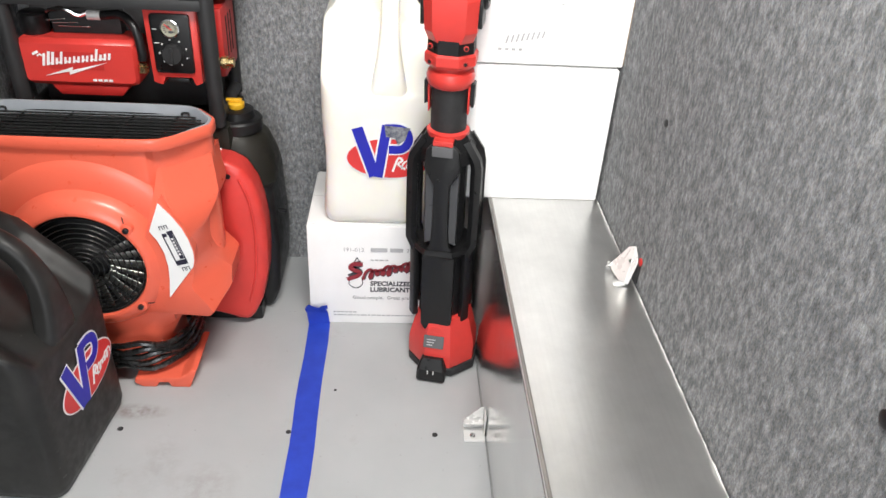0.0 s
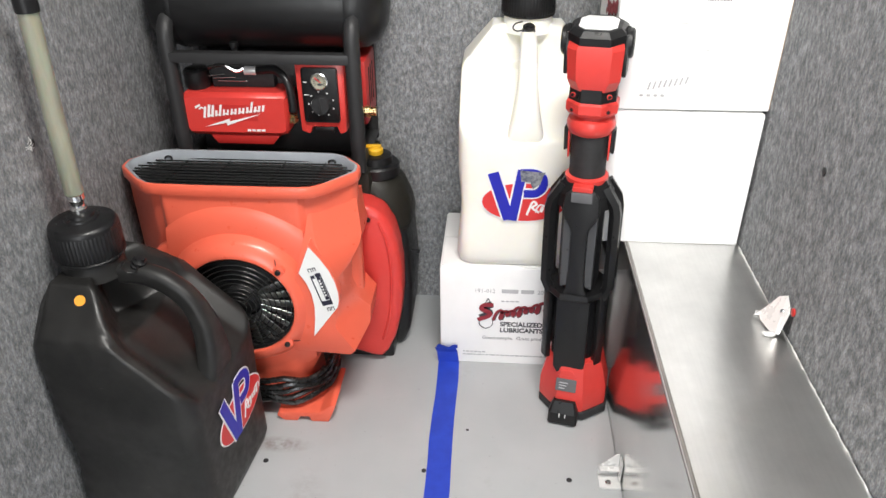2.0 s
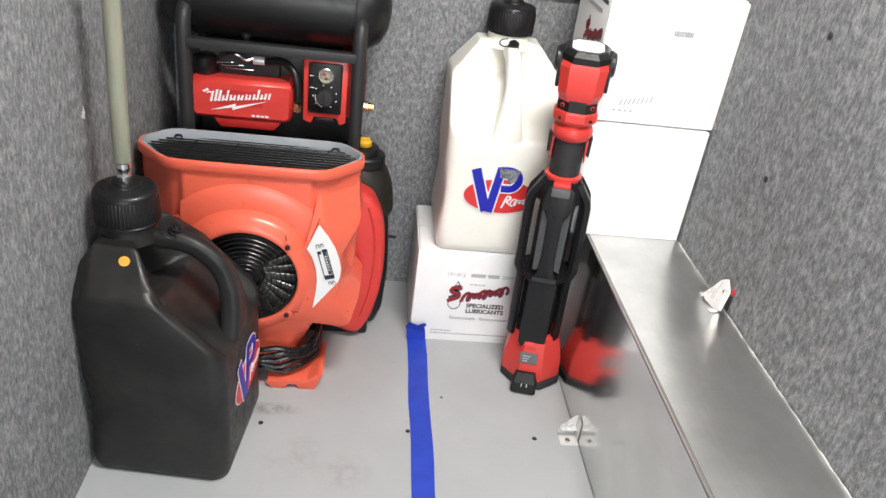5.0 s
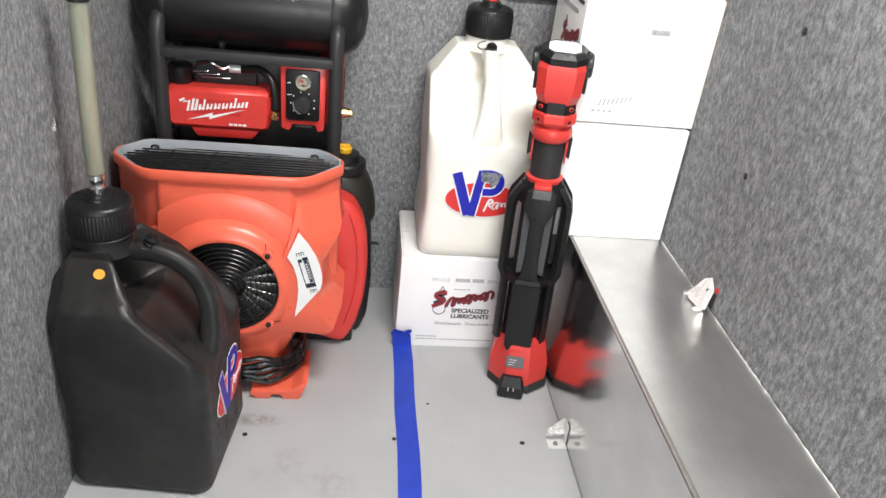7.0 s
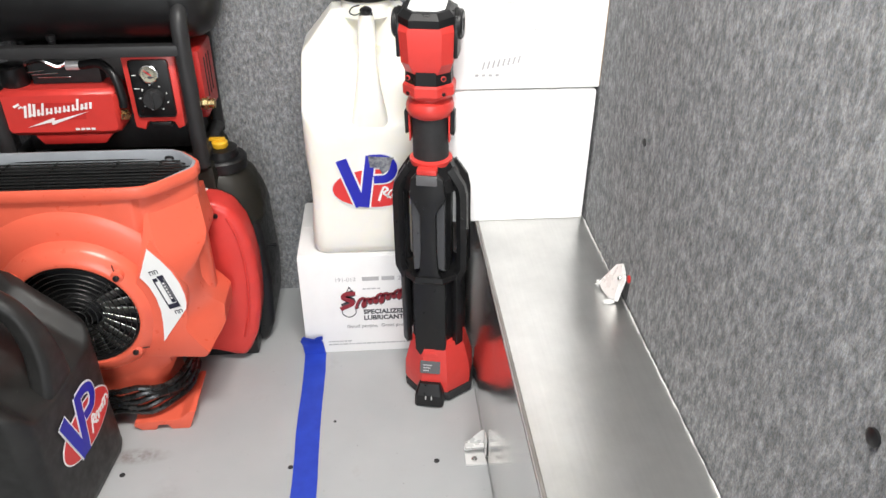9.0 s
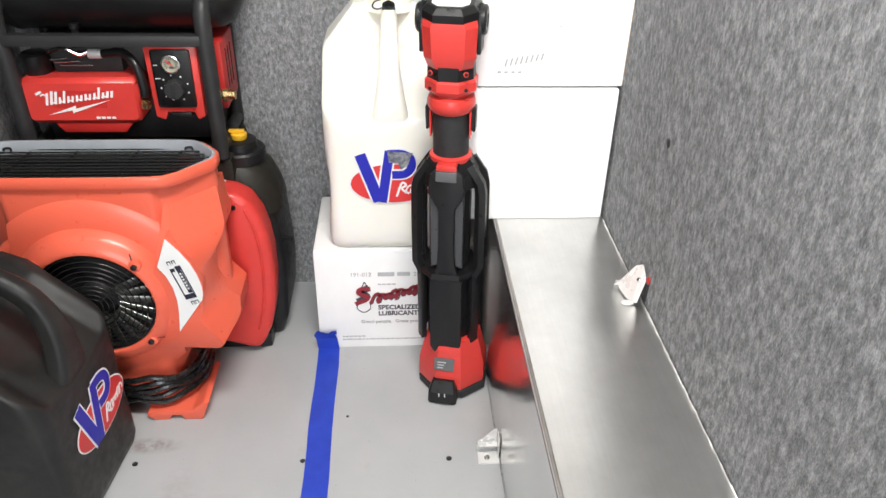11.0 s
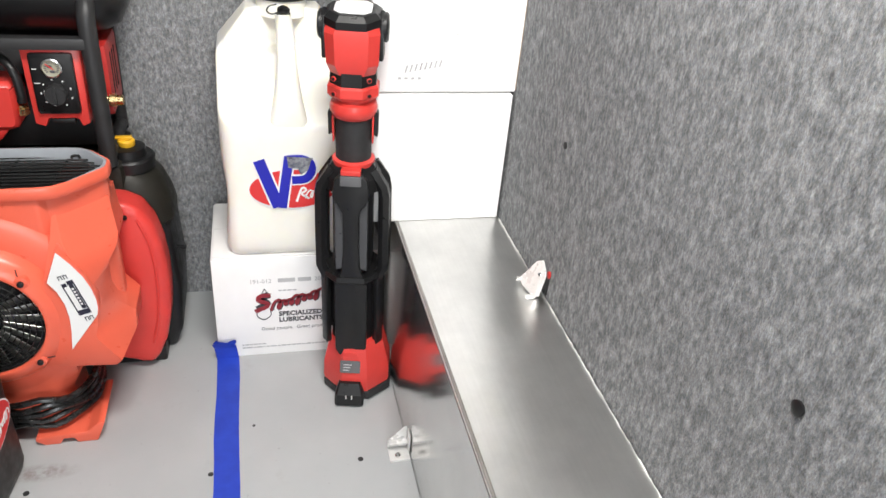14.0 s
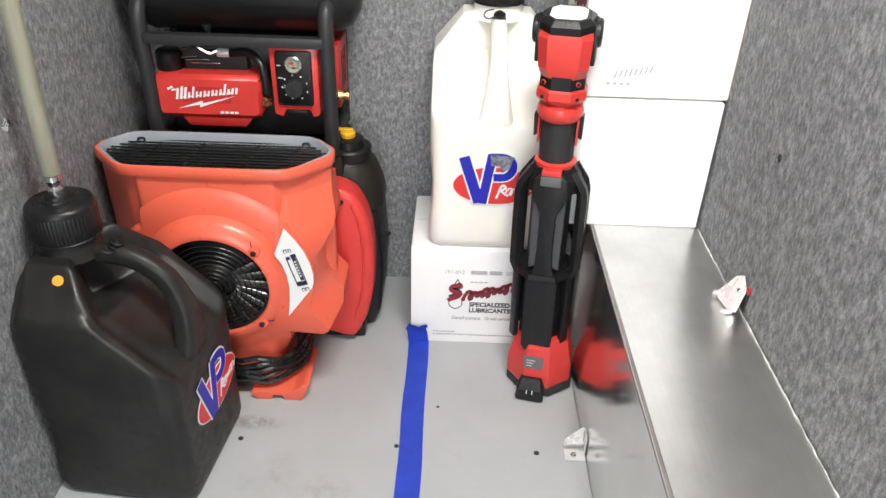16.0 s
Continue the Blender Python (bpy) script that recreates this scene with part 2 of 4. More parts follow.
def loft(rings, bm=None, m=None, caps=True, closed=True):
    one = bmesh.new()
    vs = [[one.verts.new(p) for p in r] for r in rings]
    n = len(rings[0])
    for a, b in zip(vs, vs[1:]):
        for k in range(n if closed else n - 1):
            one.faces.new((a[k], a[(k + 1) % n], b[(k + 1) % n], b[k]))
    if caps:
        one.faces.new(vs[0][::-1])
        one.faces.new(vs[-1])
    return join(bm, one, m)


def lathe(profile, seg=32, bm=None, m=None, caps=True):
    """Rings of (radius, height) about z."""
    return loft([[(r * math.cos(2 * math.pi * k / seg), r * math.sin(2 * math.pi * k / seg), z) for k in range(seg)] for r, z in profile], bm, m, caps)


def glide(pts, steps):
    """A smooth line through points."""
    ps = [Vector(p) for p in pts]
    ps = [2 * ps[0] - ps[1]] + ps + [2 * ps[-1] - ps[-2]]
    res = []
    for k in range(1, len(ps) - 2):
        p0, p1, p2, p3 = ps[k - 1:k + 3]
        for s in range(steps):
            t = s / steps
            res.append(0.5 * (2 * p1 + (p2 - p0) * t + (2 * p0 - 5 * p1 + 4 * p2 - p3) * t * t + (3 * p1 - p0 - 3 * p2 + p3) * t ** 3))
    return res + [ps[-2]]


def tube(pts, r, seg=10, bm=None, m=None, flat=1.0, loop=False):
    """A round rod along a line of points. r: one radius, or one for each point."""
    rings = []
    n = len(pts)
    side = None
    for k in range(n):
        d = (pts[(k + 1) % n] - pts[k - 1]) if loop else (pts[min(k + 1, n - 1)] - pts[max(k - 1, 0)])
        d.normalize()
        if side is None:
            side = d.orthogonal().normalized() if abs(d.z) > 0.9 else d.cross(Vector((0, 0, 1))).normalized()
        side = (side - d * side.dot(d)).normalized()
        up = side.cross(d)
        rr = r[k] if isinstance(r, (list, tuple)) else r
        rings.append([pts[k] + rr * (math.cos(2 * math.pi * j / seg) * side + flat * math.sin(2 * math.pi * j / seg) * up) for j in range(seg)])
    if loop:
        rings.append(rings[0])
    return loft(rings, bm, m, caps=not loop)


def rod(a, b, r, seg=10, bm=None, m=None):
    return tube([Vector(a), Vector(b)], r, seg, bm, m)


def rrect(w, d, r, per=6, cx=0.0, cy=0.0, fill=3):
    """A rounded rectangle as a ring of points, anticlockwise."""
    res = []
    for q, (sx, sy) in enumerate(((1, 1), (-1, 1), (-1, -1), (1, -1))):
        ox, oy = sx * (w / 2 - r), sy * (d / 2 - r)
        for k in range(per + 1):
            a = math.pi / 2 * (q + k / per)
            res.append((cx + ox + r * math.cos(a), cy + oy + r * math.sin(a)))
    full = []
    for k, p in enumerate(res):
        full.append(p)
        if k % (per + 1) == per:
            nxt = res[(k + 1) % len(res)]
            for s in range(1, fill + 1):
                full.append((p[0] + (nxt[0] - p[0]) * s / (fill + 1), p[1] + (nxt[1] - p[1]) * s / (fill + 1)))
    return full


def decal(pts, m, bm=None, thick=0.0006):
    """A flat printed shape in the xy plane of m, a hair thick."""
    return prism(pts, 0, thick, "z", 0, 1, bm, m)


def bar(x0, x1, y0, y1, slant=0.0):
    return [(x0 + slant * y0, y0), (x1 + slant * y0, y0), (x1 + slant * y1, y1), (x0 + slant * y1, y1)]


def ellipse(cx, cy, a, b, n=36, rot=0.0):
    c, s = math.cos(rot), math.sin(rot)
    return [(cx + a * math.cos(2 * math.pi * k / n) * c - b * math.sin(2 * math.pi * k / n) * s, cy + a * math.cos(2 * math.pi * k / n) * s + b * math.sin(2 * math.pi * k / n) * c) for k in range(n)]


def stroke(pts, w, steps=6):
    """The outline of a pen stroke of width w through 2D points."""
    ps = glide([(x, y, 0) for x, y in pts], steps)
    left, right = [], []
    for k, p in enumerate(ps):
        d = ps[min(k + 1, len(ps) - 1)] - ps[max(k - 1, 0)]
        d.normalize()
        left.append((p.x - d.y * w / 2, p.y + d.x * w / 2))
        right.append((p.x + d.y * w / 2, p.y - d.x * w / 2))
    return left + right[::-1]


def strip(pts, w, m, bm=None, thick=0.0006, steps=6):
    """A pen stroke as quads, safe for curled lines."""
    o = stroke(pts, w, steps)
    n = len(o) // 2
    for k in range(n - 1):
        bm = decal([o[k], o[k + 1], o[2 * n - 2 - k], o[2 * n - 1 - k]], m, bm, thick)
    return bm


def loops(x0, y0, n, pitch, h, slope=0.0, per=10, lean=0.25):
    """A line of handwriting-like loops."""
    res = []
    for j in range(n * per + 1):
        t = j / per
        y = -0.5 * h * math.cos(2 * math.pi * t) * (1 + 0.45 * math.sin(1.9 * t + 0.6))
        res.append((x0 + pitch * t - 0.42 * pitch * math.sin(2 * math.pi * t) + lean * y, y0 + slope * pitch * t + y))
    return res


def lettering(body, size, m, mat, parent, name="lettering", bold=0.0, align="LEFT"):
    cu = bpy.data.curves.new(name, "FONT")
    cu.body, cu.size, cu.extrude, cu.offset, cu.align_x, cu.resolution_u = body, size, 0.0002, bold, align, 3
    cu.materials.append(mat)
    ob = new(name, cu)
    me = bpy.data.meshes.new_from_object(ob.evaluated_get(bpy.context.evaluated_depsgraph_get()))
    bpy.data.objects.remove(ob)
    ob = new(name, me)
    ob.parent = parent
    ob.matrix_basis = m
    return ob


def on_face(x, y, z, yaw=0.0):
    """A drawing plane that stands upright: its x along the face, its y up, its z out of a face that looks to -y turned by yaw."""
    return pose(x, y, z, 90, 0, yaw)


# ---- structure ----
LX0, LX1, RX, BY, FY, CZ = -0.815, -0.775, 0.391, 1.660, -2.4, 1.95


def structure(name, bm, mat, label, parent=None):
    return tagged(finish(name, bm, mat, parent), label, kind="structure")


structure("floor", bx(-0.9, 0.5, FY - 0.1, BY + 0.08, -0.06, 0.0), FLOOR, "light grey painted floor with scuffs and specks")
structure("wall_east", bx(RX, RX + 0.06, FY, BY + 0.06, 0.0, CZ), CARPET_R, "side wall lined with mottled grey carpet")
structure("wall_north", bx(-0.86, RX, BY, BY + 0.06, 0.0, CZ), CARPET_B, "end wall lined with mottled grey carpet")
structure("wall_west", prism([(LX0, 0.0), (LX1, CZ), (LX1 - 0.06, CZ), (LX0 - 0.06, 0.0)], FY, BY, "y"), CARPET_R, "side wall lined with mottled grey carpet")
structure("ceiling", bx(-0.9, 0.5, FY, BY + 0.06, CZ, CZ + 0.05), PAINT_WHITE, "plain white ceiling")
# unseen end wall added to close the room, open for the fill lamp
back = bx(-0.86, -0.75, FY - 0.06, FY, 0.0, CZ)
bx(0.33, 0.45, FY - 0.06, FY, 0.0, CZ, bm=back)
bx(-0.75, 0.33, FY - 0.06, FY, 1.9, CZ, bm=back)
structure("wall_south", back, CARPET_B, "unseen end wall, added with a wide open doorway")

# the boxed-in bench of sheet metal along the side wall
bench = thing("bench", pose(0, 0, 0), "low boxed bench clad in brushed bare aluminium sheet", "bench")
BX, BZ = 0.1735, 0.385
part("top_sheet", bx(BX, RX - 0.002, -1.6, BY - 0.002, BZ - 0.004, BZ, 0.0015, 2), ALU_TOP, bench)
part("front_sheet", prism([(0.1775, 0.0), (BX + 0.003, BZ - 0.005), (BX + 0.006, BZ - 0.005), (0.1815, 0.0)], -1.6, BY - 0.002, "y"), ALU_FRONT, bench, "hazy mirror-like aluminium front")
part("edge_lip", tube([Vector((BX + 0.0042, -1.6, BZ - 0.0038)), Vector((BX + 0.0042, BY - 0.002, BZ - 0.0038))], 0.0048, 12), LIP, bench, "rolled aluminium edge")
part("floor_joint", bx(0.1760, 0.1769, -1.6, BY - 0.004, 0.0002, 0.0006, 0, 1), PLATE_GREY, bench, "dark joint along the floor")
part("end_sheet", bx(0.18, RX - 0.002, -1.6, -1.597, 0.0, BZ - 0.005), ALU_FRONT, bench)

rnd = random.Random(5)
line = [Vector((RX - 0.0036 + rnd.uniform(-0.0009, 0.0005), 1.30 - 0.0085 * k, BZ + 0.0006 + rnd.uniform(-0.0004, 0.0010))) for k in range(335)]
structure("caulk_trim", tube(line, [rnd.choice((0.0003, 0.0004, 0.0006, 0.0009, 0.0013)) for _ in line], 6), CAULK, "uneven white caulk bead along the bench")

# strip of dark trim high on the end wall
structure("dark_trim", bx(0.022, 0.30, BY - 0.012, BY - 0.001, 0.822, 0.857, 0.002), BLACK_MATT, "black edge of a strip on the end wall")


def ceiling_light():
    lamp = thing("ceiling_light", pose(0.02, 0.50, CZ), "long white ceiling light, switched on", "ceiling light")
    part("housing", bx(-0.33, 0.33, -0.15, 0.15, -0.05, -0.002, 0.008), PAINT_WHITE, lamp)
    part("diffuser", bx(-0.30, 0.30, -0.125, 0.125, -0.058, -0.051, 0.003), LAMP_FACE, lamp, "glowing diffuser")


ceiling_light()


# ---- loose things ----
def carton(name, m, w, d, h, label, inset=0.004):
    box = thing(name, m, label, "cardboard box", "white cartons")
    r = 0.003
    part("case", bx(0, w, 0, d, 0, h - 0.0038, r, 2), CARD_WHITE, box)
    part("top_flap", bx(inset, w - inset, inset, d / 2 - 0.0008, h - 0.0036, h, 0.001, 1), CARD_WHITE, box)
    part("top_flap", bx(inset, w - inset, d / 2 + 0.0008, d - inset, h - 0.0036, h, 0.001, 1), CARD_WHITE, box)
    return box


CY, CX0, CW, CD, CH = 1.393, -0.192, 0.360, 0.245, 0.263
oil = carton("carton", pose(CX0, CY, 0), CW, CD, CH, "white cardboard carton with red and black print, on the floor")


def emblem(parent, m, s=1.0):
    """Red script-like mark with a drop, as plain strokes."""
    dark = strip([(-0.046 * s, 0.010 * s), (-0.030 * s, 0.020 * s), (-0.042 * s, 0.030 * s), (-0.026 * s, 0.038 * s)], 0.0125 * s, m)
    strip(loops(-0.019 * s, 0.0145 * s, 8, 0.0100 * s, 0.0145 * s, 0.26), 0.0062 * s, m @ Matrix.Translation((0, 0, 0.0003)), dark, steps=1)
    part("emblem_shadow", dark, PRINT_DARK, parent)
    up = Matrix.Translation((0, 0, 0.0008))
    red = strip([(-0.050 * s, 0.006 * s), (-0.032 * s, 0.014 * s), (-0.030 * s, 0.021 * s), (-0.044 * s, 0.028 * s), (-0.040 * s, 0.036 * s), (-0.024 * s, 0.037 * s)], 0.0075 * s, m @ up)
    strip(loops(-0.020 * s, 0.0155 * s, 8, 0.0100 * s, 0.0145 * s, 0.26), 0.0042 * s, m @ up, red, steps=1)
    part("emblem", red, PRINT_MAROON, parent)
    ink = strip([(-0.0335 * s, 0.050 * s), (-0.040 * s, 0.036 * s)], 0.0014 * s, m)
    strip([(-0.0335 * s, 0.050 * s), (-0.027 * s, 0.036 * s)], 0.0014 * s, m, ink)
    strip([(-0.045 * s, 0.008 * s), (-0.047 * s, -0.004 * s), (-0.036 * s, -0.012 * s), (-0.025 * s, -0.004 * s), (-0.026 * s, 0.010 * s)], 0.0014 * s, m, ink)
    part("drop_outline", ink, PRINT_DARK, parent)["kind"] = "stuff"


def carton_print():
    face = Matrix.Translation((0, -0.0006, 0)) @ on_face(0, 0, 0)
    emblem(oil, face @ Matrix.Translation((0.150, 0.1155, 0)), 1.32)
    lettering("SPECIALIZED", 0.0165, face @ Matrix.Translation((0.134, 0.1070, 0)), PRINT_DARK, oil, bold=0.0006)
    lettering("LUBRICANTS", 0.0165, face @ Matrix.Translation((0.134, 0.0905, 0)), PRINT_DARK, oil, bold=0.0006)
    lettering("Good people.  Great products.", 0.0125, face @ Matrix.Translation((0.095, 0.0695, 0)), PRINT_MID, oil)
    lettering("191-012", 0.0140, face @ Matrix.Translation((0.075, 0.196, 0)), PRINT_GREY, oil)
    part("print_bar", decal(bar(0.135, 0.171, 0.1965, 0.2062), face), PRINT_GREY, oil)
    part("print_bar", decal(bar(0.177, 0.205, 0.1965, 0.2062), face), PRINT_GREY, oil)
    lettering("20W-50", 0.0140, face @ Matrix.Translation((0.212, 0.196, 0)), PRINT_GREY, oil)
    small = bmesh.new()
    r = random.Random(8)
    x = 0.052
    while x < 0.30:
        w = r.uniform(0.004, 0.014)
        decal(bar(x, x + w, 0.0225, 0.0255), face, small)
        x += w + 0.0022
    x = 0.052
    while x < 0.10:
        w = r.uniform(0.004, 0.010)
        decal(bar(x, x + w, 0.031, 0.034), face, small)
        x += w + 0.0022
    x = 0.135
    while x < 0.175:
        w = r.uniform(0.004, 0.010)
        decal(bar(x, x + w, 0.1735, 0.1765), face, small)
        x += w + 0.0022
    part("fine_print", small, PRINT_GREY, oil)["kind"] = "stuff"


carton_print()

# two cartons stacked on the bench
WB0, WBY, WBW, WBD, WBH = 0.113, 1.306, 0.272, 0.240, 0.2655
low = carton("carton", pose(WB0, WBY, BZ), WBW, WBD, WBH, "plain white cardboard carton on the aluminium bench", 0.05)
high = carton("carton", pose(WB0 + 0.002, WBY + 0.006, BZ + WBH + 0.0003), WBW + 0.003, WBD, WBH, "white cardboard carton with faint print, on another carton")


def high_print():
    face = Matrix.Translation((0, -0.0006, 0)) @ on_face(0, 0, 0)
    code = bmesh.new()
    r = random.Random(3)
    x = 0.138
    while x < 0.178:
        w = r.choice((0.0007, 0.0012, 0.0018))
        decal(bar(x, x + w, 0.186, 0.197), face, code)
        x += w + r.choice((0.0008, 0.0013))
    part("bar_marks", code, PRINT_MID, high)["kind"] = "stuff"
    faint = bmesh.new()
    for k in range(8):
        x = 0.052 + 0.0085 * k
        decal(bar(x, x + 0.0030, 0.036 + 0.0016 * k, 0.050 + 0.0014 * k, 0.25), face, faint)
    for k in range(4):
        decal(bar(0.050 + 0.012 * k, 0.056 + 0.012 * k, 0.024, 0.028), face, faint)
    decal(bar(0.10, 0.114, 0.150, 0.1512), face, faint)
    decal(bar(0.150, 0.156, 0.105, 0.1062), face, faint)
    part("faint_marks", faint, plastic("pale_grey_print", (0.40, 0.40, 0.40), 0.7), high)["kind"] = "stuff"
    # the side of the box that looks across the room
    side = Matrix.Translation((-0.0006, 0, 0)) @ on_face(0, WBD, 0, -90)
    emblem(high, side @ Matrix.Translation((0.15, 0.128, 0)), 1.15)
    for x0, x1, y0 in ((0.06, 0.19, 0.205), (0.10, 0.17, 0.085), (0.10, 0.165, 0.072)):
        part("print_bar", decal(bar(x0, x1, y0, y0 + 0.008), side), PRINT_GREY, high)
    for x0, x1, y0 in ((0.150, 0.222, 0.2400), (0.178, 0.222, 0.2270)):
        part("print_bar", decal(bar(x0, x1, y0, y0 + 0.0075), side), PRINT_DARK, high)
    edge = bx(WBW + 0.0032, WBW + 0.0040, 0.0015, WBD - 0.002, 0.004, WBH - 0.004)
    part("raw_edge", edge, CARD_BROWN, high, "brown unprinted side of the board")


high_print()


# ---- fuel jugs ----
def smooth01(x):
    x = min(1.0, max(0.0, x))
    return x * x * (3 - 2 * x)


def jug(name, m, mat, label, deep=1.0, mark=0.0):
    """A square five-gallon jug. Local x points to the handle, z up, origin under the middle."""
    top = thing(name, m, label, "fuel jug", "fuel jugs")
    W, R = 0.262, 0.030
    cap_x = -0.069

    def height(u, v):
        a = abs(v)
        crown = min(0.468, 0.4505 - (a - 0.086) * 1.16) - 1.5 * max(0.0, -u - 0.102)
        fall = 0.400 - max(0.0, u - 0.012) * 0.90
        # the panel ends along a slanting edge; past it the sides are scooped for the hand
        edge = 0.012 - 0.75 * (0.125 - a)
        past = smooth01((u - edge) / 0.028)
        scoop = fall - 0.024 * deep * smooth01((0.119 - a) / 0.034) - 0.008 * deep * smooth01((0.07 - a) / 0.05)
        if u > 0.012:
            crown = min(crown, fall + 0.004)
        return crown * (1 - past) + scoop * past
    ring = rrect(W, W, R, 7, fill=15)
    rings = []
    for s in (0.90, 0.965, 1.0):
        z = {0.90: 0.0, 0.965: 0.004, 1.0: 0.022}[s]
        rings.append([(x * s, y * s, z) for x, y in ring])
    for k in range(1, 11):
        f = k / 10
        row = []
        for x, y in ring:
            zt = height(x, y) - 0.007
            z = 0.022 + (zt - 0.022) * f
            waist = 1 - 0.050 * math.exp(-((z - 0.135) / 0.055) ** 2) * (1 if x < -0.1 or abs(y) > 0.126 else 0.2)
            row.append((x * waist, y * waist, z))
        rings.append(row)
    for s, dz in ((0.99, 0.002), (0.975, 0.0)):
        rings.append([(x * s, y * s, height(x * s, y * s) - dz) for x, y in ring])
    for k in range(36):
        s = 0.96 * (1 - k / 36)
        rings.append([(x * s + cap_x * (1 - s), y * s, height(x * s + cap_x * (1 - s), y * s)) for x, y in ring])
    body = loft(rings)
    part("body", body, mat, top, angle=89)
    # the grip, from the neck over to the far shoulder
    line = glide([(-0.022, 0, 0.453), (0.020, 0, 0.453), (0.055, 0, 0.441), (0.087, 0, 0.414), (0.106, 0, 0.372), (0.1125, 0, 0.325), (0.110, 0, 0.275), (0.100, 0, 0.235)], 5)
    grip = []
    for q, p in enumerate(line):
        d = (line[min(q + 1, len(line) - 1)] - line[max(q - 1, 0)]).normalized()
        out = Vector((d.z, 0, -d.x)) * -1
        f = q / (len(line) - 1)
        wide = 0.030 + 0.012 * f + 0.085 * max(0.0, f - 0.45) ** 1.6 * 2
        grip.append([p + Vector((0, 1, 0)) * x + out * y for x, y in rrect(wide, 0.036, 0.0125, 5, fill=1)])
    part("handle", loft(grip), mat, top, angle=60)
    neck = lathe([(0.0515, 0.452), (0.0495, 0.458), (0.0490, 0.486), (0.044, 0.490), (0.044, 0.500)], 36, m=pose(cap_x, 0, 0))
    part("neck", neck, mat, top)
    # ribbed screw cap with a smooth crown
    n = 216
    rings = []
    for r, z in ((0.0520, 0.489), (0.0535, 0.492), (0.0530, 0.5335), (0.0525, 0.536)):
        rings.append([((r + (0.0012 if k % 4 < 2 and 0.490 < z < 0.535 else 0)) * math.cos(2 * math.pi * k / n) + cap_x, (r + (0.0012 if k % 4 < 2 and 0.490 < z < 0.535 else 0)) * math.sin(2 * math.pi * k / n), z) for k in range(n)])
    cap = loft(rings)
    lathe([(0.0532, 0.535), (0.0532, 0.5395), (0.0505, 0.5450), (0.046, 0.5475), (0.030, 0.5490), (0.0265, 0.550), (0.0255, 0.5535), (0.0215, 0.555), (0.0205, 0.559), (0.016, 0.561)], 40, cap, pose(cap_x, 0, 0))
    lathe([(0.0530, 0.4845), (0.0545, 0.486), (0.0545, 0.4885), (0.052, 0.4905)], 40, cap, pose(cap_x, 0, 0))
    part("cap", cap, BLACK, top, "ribbed black screw cap")
    vent = lathe([(0.0130, 0.0), (0.0130, 0.005), (0.0105, 0.006), (0.0122, 0.013), (0.0080, 0.0145), (0.007, 0.018)], 14, m=pose(0.010, 0, 0.4665, 0, 24, 0))
    part("vent_cap", vent, BLACK, top, "small black vent cap")
    ring_pts = glide([(0.016, -0.008, 0.474), (0.020, -0.022, 0.471), (0.011, -0.031, 0.474), (-0.002, -0.026, 0.480), (-0.002, -0.012, 0.484)], 5)
    part("vent_strap", tube(ring_pts, 0.0014, 6), BLACK, top, "thin strap of the vent cap")
    # the printed mark on the handle side
    face = pose(W / 2 + 0.0004, mark, 0.170, 90, 0, 90)
    k = 1.06
    up1, up2, up3 = (face @ Matrix.Translation((0, 0, 0.0008 * j)) for j in (1, 2, 3))
    part("logo_border", decal(ellipse(0.004, -0.014, 0.083 * k, 0.043 * k), face), LABEL_WHITE, top, "white border of the printed mark")
    part("logo_oval", decal(ellipse(0.004, -0.014, 0.080 * k, 0.040 * k), up1), LABEL_RED, top, "red oval of the printed mark")
    lines = (([(-0.057, 0.048), (-0.024, -0.050)], 0.021), ([(-0.018, -0.052), (-0.002, 0.055)], 0.018),
             ([(-0.006, 0.049), (0.020, 0.049), (0.036, 0.040), (0.038, 0.022), (0.026, 0.008), (0.002, 0.006)], 0.016))
    edge_bm, blue = None, None
    for j, (pts, w) in enumerate(lines):
        pts = [(x * k, y * k) for x, y in pts]
        edge_bm = strip(pts, (w + 0.0065) * k, up2 @ Matrix.Translation((0, 0, 0.00008 * j)), edge_bm)
        blue = strip(pts, w * k, up3 @ Matrix.Translation((0, 0, 0.00008 * j)), blue)
    part("logo_edge", edge_bm, LABEL_WHITE, top, "white edge of the blue marks")
    part("logo_mark", blue, LABEL_BLUE, top, "blue angular marks")
    swash = strip([(0.010 * k, -0.040 * k), (0.020 * k, -0.012 * k), (0.028 * k, -0.016 * k), (0.020 * k, -0.024 * k), (0.034 * k, -0.034 * k)], 0.0042 * k, up2)
    strip(loops(0.030 * k, -0.026 * k, 5, 0.0092 * k, 0.012 * k, 0.18), 0.0032 * k, up2, swash, steps=1)
    part("logo_swash", swash, LABEL_WHITE, top, "white flourish")
    return top


white = jug("fuel_jug", pose(-0.024, 1.395 + 0.131, CH, 0, 0, -90), JUG_WHITE, "natural white plastic fuel jug standing on a carton", 0.22)
worn = decal([(-0.001, 0.060), (0.050, 0.056), (0.046, 0.050), (0.040, 0.030), (0.026, 0.020), (0.020, 0.034), (0.002, 0.036)], pose(0.1318, 0, 0.170, 90, 0, 90) @ Matrix.Translation((-0.006, -0.002, 0.0030)), thick=0.0003)
part("peeled_print", worn, PEELED, white, "grey scuffed patch where the print has peeled")
stub = lathe([(0.0125, 0.560), (0.0125, 0.566), (0.0105, 0.569), (0.006, 0.570)], 20, m=pose(-0.069, 0, 0))
part("spout_plug", stub, RED, white, "small red plug on the cap")

